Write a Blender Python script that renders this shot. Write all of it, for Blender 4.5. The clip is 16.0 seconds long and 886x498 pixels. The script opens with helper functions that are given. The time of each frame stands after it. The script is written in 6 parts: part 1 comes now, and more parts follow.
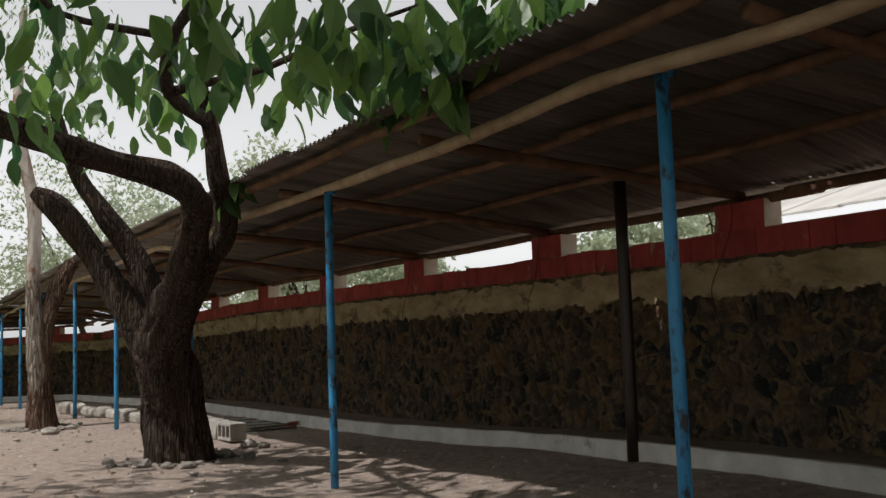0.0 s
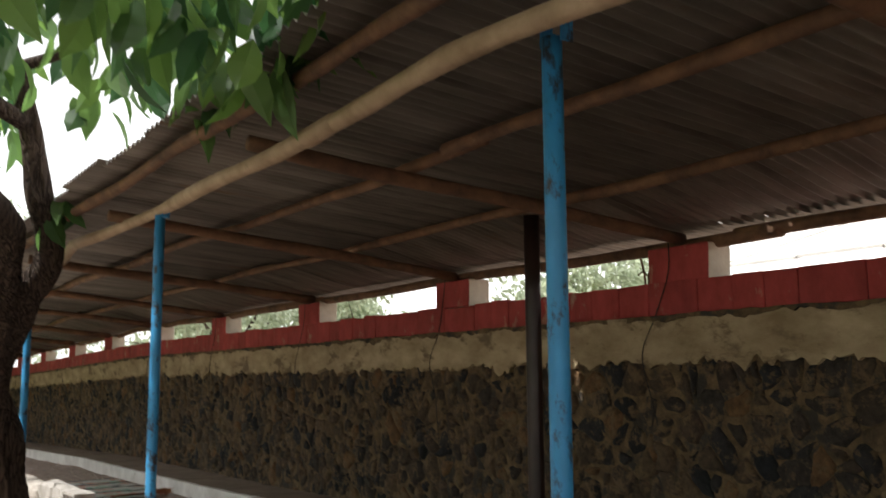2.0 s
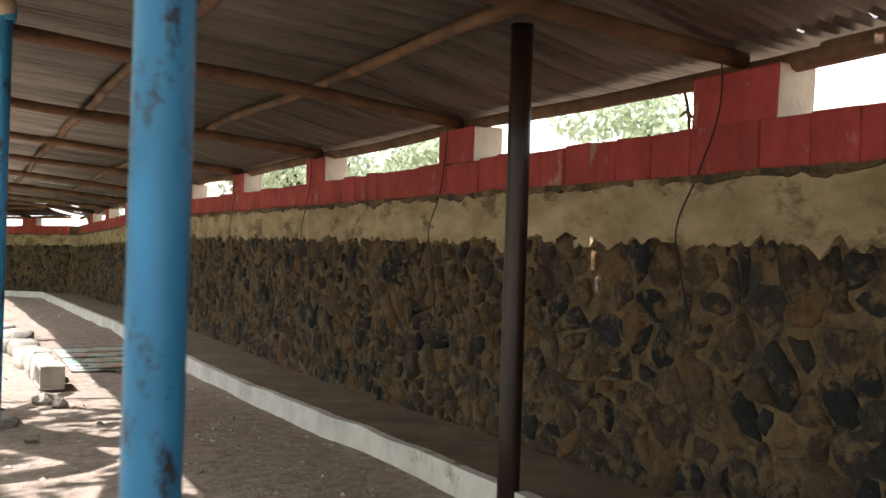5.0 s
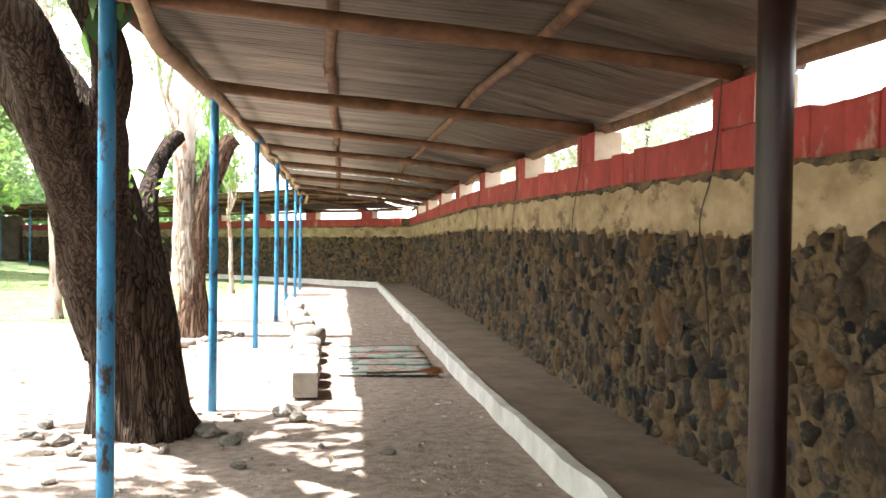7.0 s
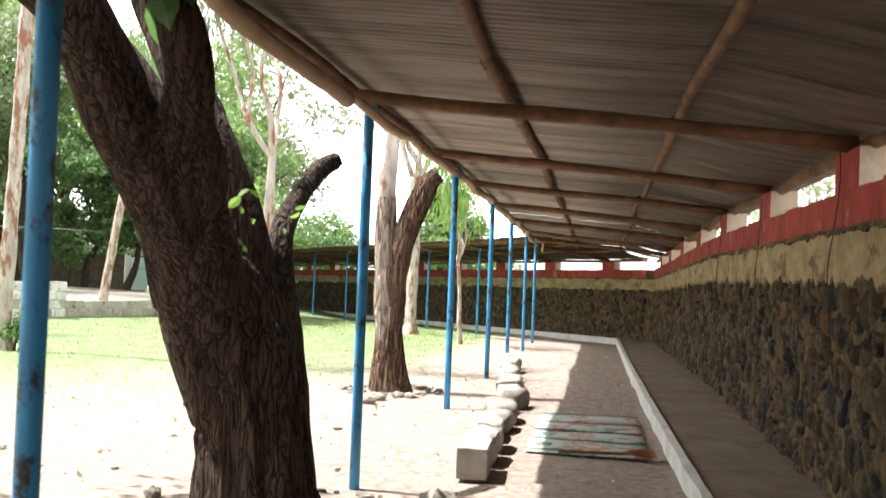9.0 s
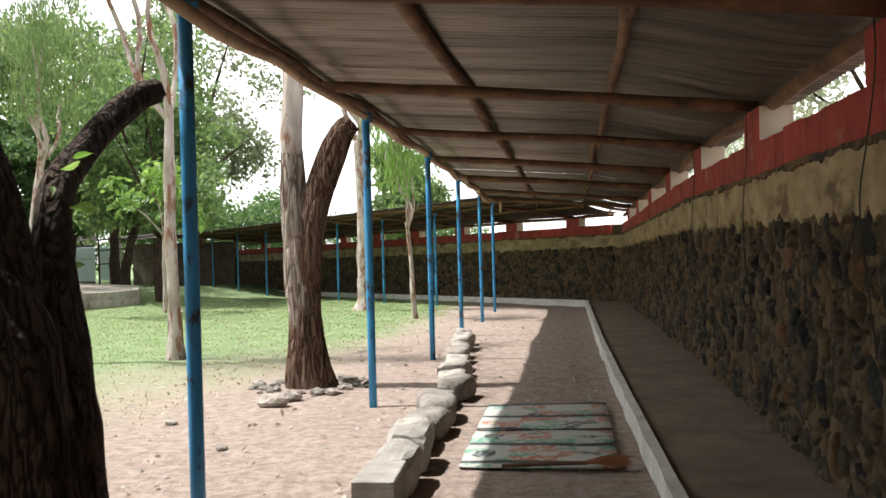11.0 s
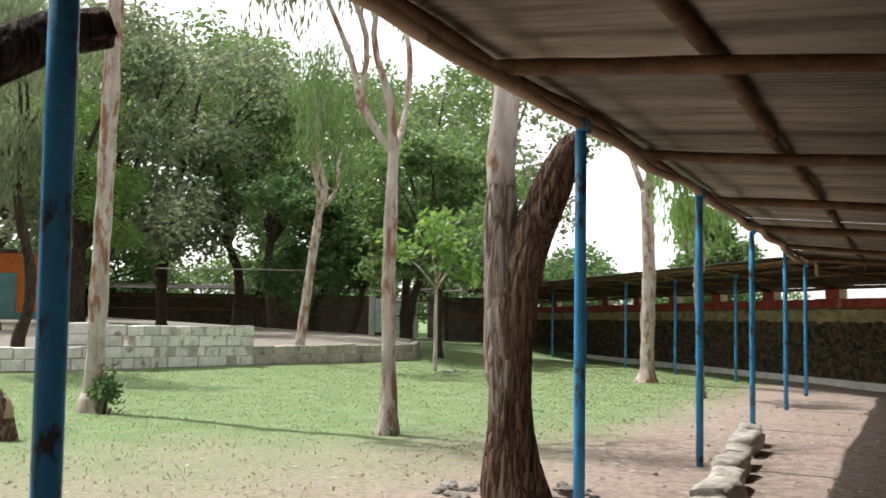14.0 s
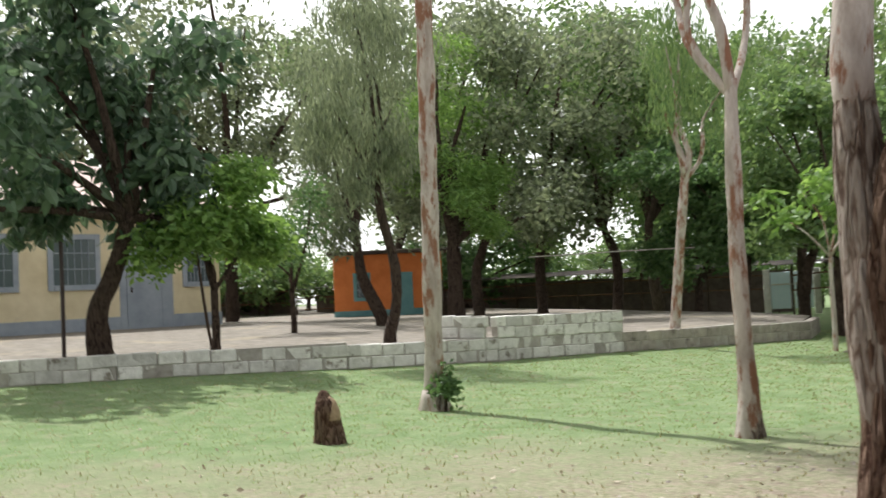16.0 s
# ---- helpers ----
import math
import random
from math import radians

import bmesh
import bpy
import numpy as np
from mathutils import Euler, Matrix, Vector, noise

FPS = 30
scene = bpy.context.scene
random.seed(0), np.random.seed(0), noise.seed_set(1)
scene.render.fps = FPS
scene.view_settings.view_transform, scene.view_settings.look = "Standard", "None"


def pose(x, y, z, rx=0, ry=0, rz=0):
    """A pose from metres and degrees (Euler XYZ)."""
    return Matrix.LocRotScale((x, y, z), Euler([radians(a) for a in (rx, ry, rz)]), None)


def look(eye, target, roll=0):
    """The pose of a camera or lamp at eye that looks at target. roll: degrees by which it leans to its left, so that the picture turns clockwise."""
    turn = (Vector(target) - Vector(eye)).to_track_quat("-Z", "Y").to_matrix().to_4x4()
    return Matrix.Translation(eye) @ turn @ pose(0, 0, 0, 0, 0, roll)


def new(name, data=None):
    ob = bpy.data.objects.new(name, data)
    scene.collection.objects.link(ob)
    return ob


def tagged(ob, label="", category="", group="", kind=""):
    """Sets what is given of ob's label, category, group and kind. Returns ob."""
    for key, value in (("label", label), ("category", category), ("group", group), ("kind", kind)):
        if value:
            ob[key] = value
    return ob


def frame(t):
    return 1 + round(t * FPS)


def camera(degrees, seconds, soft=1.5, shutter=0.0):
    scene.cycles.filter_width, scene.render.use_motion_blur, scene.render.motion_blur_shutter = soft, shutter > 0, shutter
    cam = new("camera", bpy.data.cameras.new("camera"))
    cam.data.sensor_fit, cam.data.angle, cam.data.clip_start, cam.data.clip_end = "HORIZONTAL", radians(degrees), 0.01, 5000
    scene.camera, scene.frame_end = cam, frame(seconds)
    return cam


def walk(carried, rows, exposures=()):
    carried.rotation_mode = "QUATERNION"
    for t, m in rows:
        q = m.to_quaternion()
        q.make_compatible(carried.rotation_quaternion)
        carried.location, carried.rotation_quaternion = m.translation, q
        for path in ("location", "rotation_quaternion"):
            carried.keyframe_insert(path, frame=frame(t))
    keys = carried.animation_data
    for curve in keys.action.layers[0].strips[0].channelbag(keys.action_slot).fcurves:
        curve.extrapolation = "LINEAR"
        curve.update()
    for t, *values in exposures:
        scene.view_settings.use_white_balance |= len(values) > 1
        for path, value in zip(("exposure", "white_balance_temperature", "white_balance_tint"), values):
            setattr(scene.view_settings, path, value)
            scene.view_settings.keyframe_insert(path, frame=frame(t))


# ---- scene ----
cam = camera(50.5, 16.0, shutter=0.35)
PATH = [
    (0, (0.774, 0.0, 1.123), (1.817, 1.697, 1.309), -2.0),
    (0.5, (1.138, 0.338, 1.207), (2.15, 2.05, 1.415), -0.9),
    (1, (1.447, 0.642, 1.257), (2.635, 2.234, 1.487), -3.8),
    (1.5, (1.804, 0.851, 1.286), (2.886, 2.504, 1.597), -2.9),
    (2, (2.065, 1.013, 1.273), (3.184, 2.648, 1.548), -0.4),
    (2.5, (2.304, 1.212, 1.245), (3.468, 2.829, 1.416), 1.4),
    (3, (2.618, 1.435, 1.227), (3.684, 3.124, 1.331), -0.8),
    (5.5, (3.921, 2.274, 1.337), (4.812, 4.065, 1.301), 1.8),
    (6, (4.184, 2.563, 1.361), (4.992, 4.391, 1.286), 0.7),
    (6.5, (4.467, 2.824, 1.368), (4.929, 4.77, 1.339), 1.0),
    (7, (4.703, 3.137, 1.374), (4.92, 5.124, 1.327), 0.8),
    (7.5, (4.886, 3.522, 1.406), (5.051, 5.515, 1.357), 1.1),
    (8, (5.064, 3.86, 1.399), (5.09, 5.858, 1.463), -0.1),
    (8.5, (5.116, 4.215, 1.357), (4.876, 6.198, 1.464), -2.0),
    (9, (5.202, 4.6, 1.325), (4.872, 6.572, 1.376), 2.2),
    (9.5, (5.213, 5.003, 1.268), (4.935, 6.983, 1.218), -1.4),
    (10, (5.274, 5.512, 1.292), (5.014, 7.495, 1.283), -1.5),
    (12.5, (5.415, 7.637, 1.293), (5.019, 9.597, 1.272), -1.9),
    (13, (5.445, 8.063, 1.374), (4.676, 9.908, 1.426), 0.1),
    (13.5, (5.453, 8.353, 1.369), (4.637, 10.178, 1.42), -1.5),
    (14, (5.403, 8.775, 1.306), (4.511, 10.561, 1.422), 0.8),
    (14.5, (5.323, 9.189, 1.244), (4.206, 10.845, 1.325), -1.8),
    (15, (5.255, 9.622, 1.26), (3.93, 11.118, 1.329), -1.9),
    (15.5, (5.199, 9.889, 1.262), (3.754, 11.271, 1.33), 1.7),
    (16, (5.093, 10.22, 1.279), (3.555, 11.496, 1.374), -2.8),
]
walk(cam, [(t, look(eye, target, roll)) for t, eye, target, roll in PATH],
     exposures=[(0, -0.8), (0.5, -0.35), (1.5, 0.1), (3, 0.82), (5.5, 1.26), (6, 1.46), (6.5, 1.74), (7, 2.0), (8, 1.82), (9, 1.28), (10, 0.62), (12.5, 0.32), (14, 0.03), (16, -0.06)])

# ---- light ----
world = bpy.data.worlds.new("sky")
scene.world = world
world.use_nodes = True
wn = world.node_tree
sky = wn.nodes.new("ShaderNodeTexSky")
sky.sky_type = "NISHITA"
sky.sun_disc = False
sky.sun_elevation = radians(61)
sky.sun_rotation = radians(-90)
sky.air_density, sky.dust_density, sky.ozone_density = 1.0, 1.0, 1.0
sky_hsv = wn.nodes.new("ShaderNodeHueSaturation")
sky_hsv.inputs["Saturation"].default_value, sky_hsv.inputs["Value"].default_value = 0.04, 1.9
wn.links.new(sky.outputs[0], sky_hsv.inputs["Color"])
wn.links.new(sky_hsv.outputs[0], wn.nodes["Background"].inputs[0])
wn.nodes["Background"].inputs[1].default_value = 0.15
sun = new("sun", bpy.data.lights.new("sun", "SUN"))
sun.data.energy, sun.data.angle, sun.data.color = 5.0, radians(0.7), (1.0, 0.975, 0.945)
sun.matrix_world = look((-1.36 * 8, 0.05 * 8, 2.5 * 8), (0, 0, 0))


# ---- materials ----
def node_mat(name):
    m = bpy.data.materials.new(name)
    m.use_nodes = True
    return m, m.node_tree, m.node_tree.nodes["Principled BSDF"]


def surf(name, dark, light, scale=6.0, rough=0.9, bump=0.3, bump_scale=40.0, stain=None, stain_scale=1.2, stain_cut=0.55,
         vary="", spread=0.25, metal=0.0, stretch=(1, 1, 1), detail=6.0, relief=0.01):
    """A surface with grain, stains and relief. vary: OBJECT or ISLAND shifts the tone from piece to piece."""
    m, nt, bsdf = node_mat(name)
    N, L = nt.nodes, nt.links
    tc = N.new("ShaderNodeTexCoord")
    mp = N.new("ShaderNodeMapping")
    mp.inputs["Scale"].default_value = stretch
    L.new(tc.outputs["Object"], mp.inputs["Vector"])
    where = mp.outputs["Vector"]
    rnd = None
    if vary == "OBJECT":
        rnd = N.new("ShaderNodeObjectInfo").outputs["Random"]
    elif vary == "ISLAND":
        rnd = N.new("ShaderNodeNewGeometry").outputs["Random Per Island"]
    if rnd is not None:
        mul = N.new("ShaderNodeVectorMath")
        mul.operation = "SCALE"
        mul.inputs[0].default_value = (37.0, 19.0, 53.0)
        L.new(rnd, mul.inputs["Scale"])
        add = N.new("ShaderNodeVectorMath")
        L.new(where, add.inputs[0])
        L.new(mul.outputs[0], add.inputs[1])
        where = add.outputs[0]
    n1 = N.new("ShaderNodeTexNoise")
    n1.inputs["Scale"].default_value, n1.inputs["Detail"].default_value = scale, detail
    n1.inputs["Roughness"].default_value = 0.65
    L.new(where, n1.inputs["Vector"])
    ramp = N.new("ShaderNodeValToRGB")
    ramp.color_ramp.elements[0].position, ramp.color_ramp.elements[1].position = 0.32, 0.68
    ramp.color_ramp.elements[0].color, ramp.color_ramp.elements[1].color = (*dark, 1), (*light, 1)
    L.new(n1.outputs["Fac"], ramp.inputs["Fac"])
    col = ramp.outputs["Color"]
    if stain:
        n2 = N.new("ShaderNodeTexNoise")
        n2.inputs["Scale"].default_value, n2.inputs["Detail"].default_value = stain_scale, 8.0
        n2.inputs["Roughness"].default_value = 0.7
        L.new(where, n2.inputs["Vector"])
        r2 = N.new("ShaderNodeValToRGB")
        r2.color_ramp.elements[0].position, r2.color_ramp.elements[1].position = stain_cut, stain_cut + 0.08
        L.new(n2.outputs["Fac"], r2.inputs["Fac"])
        mix = N.new("ShaderNodeMix")
        mix.data_type = "RGBA"
        L.new(r2.outputs["Color"], mix.inputs[0])
        L.new(col, mix.inputs[6])
        mix.inputs[7].default_value = (*stain, 1)
        col = mix.outputs[2]
    if rnd is not None:
        hsv = N.new("ShaderNodeHueSaturation")
        mr = N.new("ShaderNodeMapRange")
        mr.inputs["To Min"].default_value, mr.inputs["To Max"].default_value = 1 - spread, 1 + spread
        L.new(rnd, mr.inputs["Value"])
        L.new(mr.outputs[0], hsv.inputs["Value"])
        L.new(col, hsv.inputs["Color"])
        col = hsv.outputs["Color"]
    L.new(col, bsdf.inputs["Base Color"])
    bsdf.inputs["Roughness"].default_value, bsdf.inputs["Metallic"].default_value = rough, metal
    n3 = N.new("ShaderNodeTexNoise")
    n3.inputs["Scale"].default_value, n3.inputs["Detail"].default_value = bump_scale, 6.0
    L.new(where, n3.inputs["Vector"])
    bp = N.new("ShaderNodeBump")
    bp.inputs["Strength"].default_value, bp.inputs["Distance"].default_value = bump, relief
    L.new(n3.outputs["Fac"], bp.inputs["Height"])
    L.new(bp.outputs["Normal"], bsdf.inputs["Normal"])
    return m


def palette(name, colours, rough=0.9, grain=22.0, bump=0.9, vary="OBJECT"):
    """Pieces that differ in colour one from another."""
    m, nt, bsdf = node_mat(name)
    N, L = nt.nodes, nt.links
    rnd = N.new("ShaderNodeObjectInfo").outputs["Random"] if vary == "OBJECT" else N.new("ShaderNodeNewGeometry").outputs["Random Per Island"]
    ramp = N.new("ShaderNodeValToRGB")
    ramp.color_ramp.interpolation = "CONSTANT"
    els = ramp.color_ramp.elements
    while len(els) < len(colours):
        els.new(0.5)
    for i, c in enumerate(colours):
        els[i].position, els[i].color = i / len(colours), (*c, 1)
    L.new(rnd, ramp.inputs["Fac"])
    tc = N.new("ShaderNodeTexCoord")
    n1 = N.new("ShaderNodeTexNoise")
    n1.inputs["Scale"].default_value, n1.inputs["Detail"].default_value = grain, 8.0
    n1.inputs["Roughness"].default_value = 0.7
    L.new(tc.outputs["Object"], n1.inputs["Vector"])
    hsv = N.new("ShaderNodeHueSaturation")
    mr = N.new("ShaderNodeMapRange")
    mr.inputs["From Min"].default_value, mr.inputs["From Max"].default_value = 0.3, 0.7
    mr.inputs["To Min"].default_value, mr.inputs["To Max"].default_value = 0.40, 1.40
    L.new(n1.outputs["Fac"], mr.inputs["Value"])
    L.new(mr.outputs[0], hsv.inputs["Value"])
    L.new(ramp.outputs["Color"], hsv.inputs["Color"])
    n2 = N.new("ShaderNodeTexNoise")
    n2.inputs["Scale"].default_value, n2.inputs["Detail"].default_value, n2.inputs["Roughness"].default_value = 6.5, 9.0, 0.75
    L.new(tc.outputs["Object"], n2.inputs["Vector"])
    r2 = N.new("ShaderNodeValToRGB")
    r2.color_ramp.elements[0].position, r2.color_ramp.elements[1].position = 0.50, 0.575
    L.new(n2.outputs["Fac"], r2.inputs["Fac"])
    smear = N.new("ShaderNodeMix")
    smear.data_type = "RGBA"
    L.new(r2.outputs["Color"], smear.inputs[0])
    L.new(hsv.outputs["Color"], smear.inputs[6])
    smear.inputs[7].default_value = (0.165, 0.112, 0.060, 1)
    L.new(smear.outputs[2], bsdf.inputs["Base Color"])
    bsdf.inputs["Roughness"].default_value = rough
    bp = N.new("ShaderNodeBump")
    bp.inputs["Strength"].default_value, bp.inputs["Distance"].default_value = bump, 0.03
    L.new(n1.outputs["Fac"], bp.inputs["Height"])
    L.new(bp.outputs["Normal"], bsdf.inputs["Normal"])
    return m


def bark_mat(name, crack, mid, ridge, scale=26.0):
    """Bark broken into long plates by dark furrows."""
    m, nt, bsdf = node_mat(name)
    N, L = nt.nodes, nt.links
    tc = N.new("ShaderNodeTexCoord")
    mp = N.new("ShaderNodeMapping")
    mp.inputs["Scale"].default_value = (1, 1, 0.13)
    L.new(tc.outputs["Object"], mp.inputs["Vector"])
    wob = N.new("ShaderNodeTexNoise")
    wob.inputs["Scale"].default_value, wob.inputs["Detail"].default_value = 9.0, 4.0
    L.new(mp.outputs[0], wob.inputs["Vector"])
    mixv = N.new("ShaderNodeMix")
    mixv.data_type = "VECTOR"
    mixv.inputs[0].default_value = 0.16
    L.new(mp.outputs[0], mixv.inputs[4])
    L.new(wob.outputs["Color"], mixv.inputs[5])
    vo = N.new("ShaderNodeTexVoronoi")
    vo.feature = "DISTANCE_TO_EDGE"
    vo.inputs["Scale"].default_value = scale
    L.new(mixv.outputs[1], vo.inputs["Vector"])
    n1 = N.new("ShaderNodeTexNoise")
    n1.inputs["Scale"].default_value, n1.inputs["Detail"].default_value, n1.inputs["Roughness"].default_value = 34.0, 7.0, 0.7
    L.new(mp.outputs[0], n1.inputs["Vector"])
    big = N.new("ShaderNodeTexNoise")
    big.inputs["Scale"].default_value, big.inputs["Detail"].default_value = 3.5, 5.0
    L.new(tc.outputs["Object"], big.inputs["Vector"])
    h = N.new("ShaderNodeMath")
    h.operation = "MULTIPLY"
    h.inputs[1].default_value = 2.6
    L.new(vo.outputs["Distance"], h.inputs[0])
    h2 = N.new("ShaderNodeMath")
    h2.operation = "MULTIPLY_ADD"
    L.new(n1.outputs["Fac"], h2.inputs[0])
    h2.inputs[1].default_value = 0.75
    L.new(h.outputs[0], h2.inputs[2])
    h3 = N.new("ShaderNodeMath")
    h3.operation = "MULTIPLY_ADD"
    L.new(big.outputs["Fac"], h3.inputs[0])
    h3.inputs[1].default_value = 0.6
    L.new(h2.outputs[0], h3.inputs[2])
    ramp = N.new("ShaderNodeValToRGB")
    e = ramp.color_ramp.elements
    e[0].position, e[0].color = 0.50, (*crack, 1)
    e[1].position, e[1].color = 1.0, (*ridge, 1)
    k = e.new(0.74)
    k.color = (*mid, 1)
    L.new(h3.outputs[0], ramp.inputs["Fac"])
    L.new(ramp.outputs["Color"], bsdf.inputs["Base Color"])
    bsdf.inputs["Roughness"].default_value = 0.95
    bsdf.inputs["Specular IOR Level"].default_value = 0.2
    bp = N.new("ShaderNodeBump")
    bp.inputs["Strength"].default_value, bp.inputs["Distance"].default_value = 1.0, 0.05
    L.new(h2.outputs[0], bp.inputs["Height"])
    L.new(bp.outputs["Normal"], bsdf.inputs["Normal"])
    return m


def leaf_mat(name, dark, light, through_light=0.35, rough=0.45):
    m, nt, bsdf = node_mat(name)
    N, L = nt.nodes, nt.links
    rnd = N.new("ShaderNodeNewGeometry").outputs["Random Per Island"]
    ramp = N.new("ShaderNodeValToRGB")
    ramp.color_ramp.elements[0].color, ramp.color_ramp.elements[1].color = (*dark, 1), (*light, 1)
    L.new(rnd, ramp.inputs["Fac"])
    L.new(ramp.outputs["Color"], bsdf.inputs["Base Color"])
    bsdf.inputs["Roughness"].default_value = rough
    bsdf.inputs["Specular IOR Level"].default_value = 0.35
    tr = N.new("ShaderNodeBsdfTranslucent")
    hsv = N.new("ShaderNodeHueSaturation")
    hsv.inputs["Value"].default_value, hsv.inputs["Saturation"].default_value = 1.9, 1.15
    hsv.inputs["Hue"].default_value = 0.48
    L.new(ramp.outputs["Color"], hsv.inputs["Color"])
    L.new(hsv.outputs["Color"], tr.inputs["Color"])
    mix = N.new("ShaderNodeMixShader")
    mix.inputs[0].default_value = through_light
    L.new(bsdf.outputs[0], mix.inputs[1])
    L.new(tr.outputs[0], mix.inputs[2])
    L.new(mix.outputs[0], N["Material Output"].inputs["Surface"])
    return m


def ground_mat(name):
    """Bare red-brown earth that turns into dry, then green grass away from the shed."""
    m, nt, bsdf = node_mat(name)
    N, L = nt.nodes, nt.links
    tc = N.new("ShaderNodeTexCoord")

    def noise_at(scale, detail=8.0, rough=0.65):
        n = N.new("ShaderNodeTexNoise")
        n.inputs["Scale"].default_value, n.inputs["Detail"].default_value, n.inputs["Roughness"].default_value = scale, detail, rough
        L.new(tc.outputs["Object"], n.inputs["Vector"])
        return n.outputs["Fac"]

    def ramp(fac, a, b, p0=0.35, p1=0.65):
        r = N.new("ShaderNodeValToRGB")
        r.color_ramp.elements[0].position, r.color_ramp.elements[1].position = p0, p1
        r.color_ramp.elements[0].color, r.color_ramp.elements[1].color = (*a, 1), (*b, 1)
        L.new(fac, r.inputs["Fac"])
        return r.outputs["Color"]

    def mix(fac, a, b):
        x = N.new("ShaderNodeMix")
        x.data_type = "RGBA"
        L.new(fac, x.inputs[0])
        L.new(a, x.inputs[6])
        L.new(b, x.inputs[7])
        return x.outputs[2]

    def calc(op, a, b):
        x = N.new("ShaderNodeMath")
        x.operation = op
        for i, v in enumerate((a, b)):
            if isinstance(v, (int, float)):
                x.inputs[i].default_value = v
            else:
                L.new(v, x.inputs[i])
        return x.outputs[0]

    def smooth(v, lo, hi):
        x = N.new("ShaderNodeMapRange")
        x.interpolation_type = "SMOOTHSTEP"
        x.inputs["From Min"].default_value, x.inputs["From Max"].default_value = lo, hi
        L.new(v, x.inputs["Value"])
        return x.outputs[0]

    sep = N.new("ShaderNodeSeparateXYZ")
    L.new(tc.outputs["Object"], sep.inputs[0])
    wob = calc("MULTIPLY", calc("SUBTRACT", noise_at(0.55), 0.5), 5.0)
    inward = calc("ADD", calc("MULTIPLY", sep.outputs["X"], -1.0), wob)
    along = calc("ADD", calc("MULTIPLY", sep.outputs["Y"], 0.55), inward)
    dry = smooth(along, 4.6, 6.6)
    lush = smooth(calc("ADD", calc("MULTIPLY", sep.outputs["Y"], 0.75), inward), 9.0, 13.5)
    # a strip of bare earth follows the shed
    off_shed = smooth(calc("ADD", calc("MULTIPLY", sep.outputs["X"], -1.0), calc("MULTIPLY", wob, 0.28)), -3.3, -1.7)
    dry, lush = calc("MULTIPLY", dry, off_shed), calc("MULTIPLY", lush, off_shed)
    earth = mix(noise_at(0.9), ramp(noise_at(7.0), (0.19, 0.143, 0.118), (0.38, 0.303, 0.256)), ramp(noise_at(14.0), (0.27, 0.206, 0.172), (0.46, 0.378, 0.326)))
    straw = ramp(noise_at(22.0), (0.19, 0.195, 0.108), (0.39, 0.373, 0.27))
    green = ramp(noise_at(2.5), (0.145, 0.215, 0.095), (0.225, 0.29, 0.152))
    patchy = calc("MULTIPLY", dry, smooth(noise_at(9.0), 0.30, 0.62))
    col = mix(patchy, earth, straw)
    col = mix(calc("MULTIPLY", lush, smooth(noise_at(3.5), 0.22, 0.5)), col, green)
    L.new(col, bsdf.inputs["Base Color"])
    bsdf.inputs["Roughness"].default_value = 1.0
    bsdf.inputs["Specular IOR Level"].default_value = 0.1
    bp = N.new("ShaderNodeBump")
    bp.inputs["Strength"].default_value, bp.inputs["Distance"].default_value = 0.7, 0.03
    L.new(noise_at(28.0), bp.inputs["Height"])
    L.new(bp.outputs["Normal"], bsdf.inputs["Normal"])
    return m


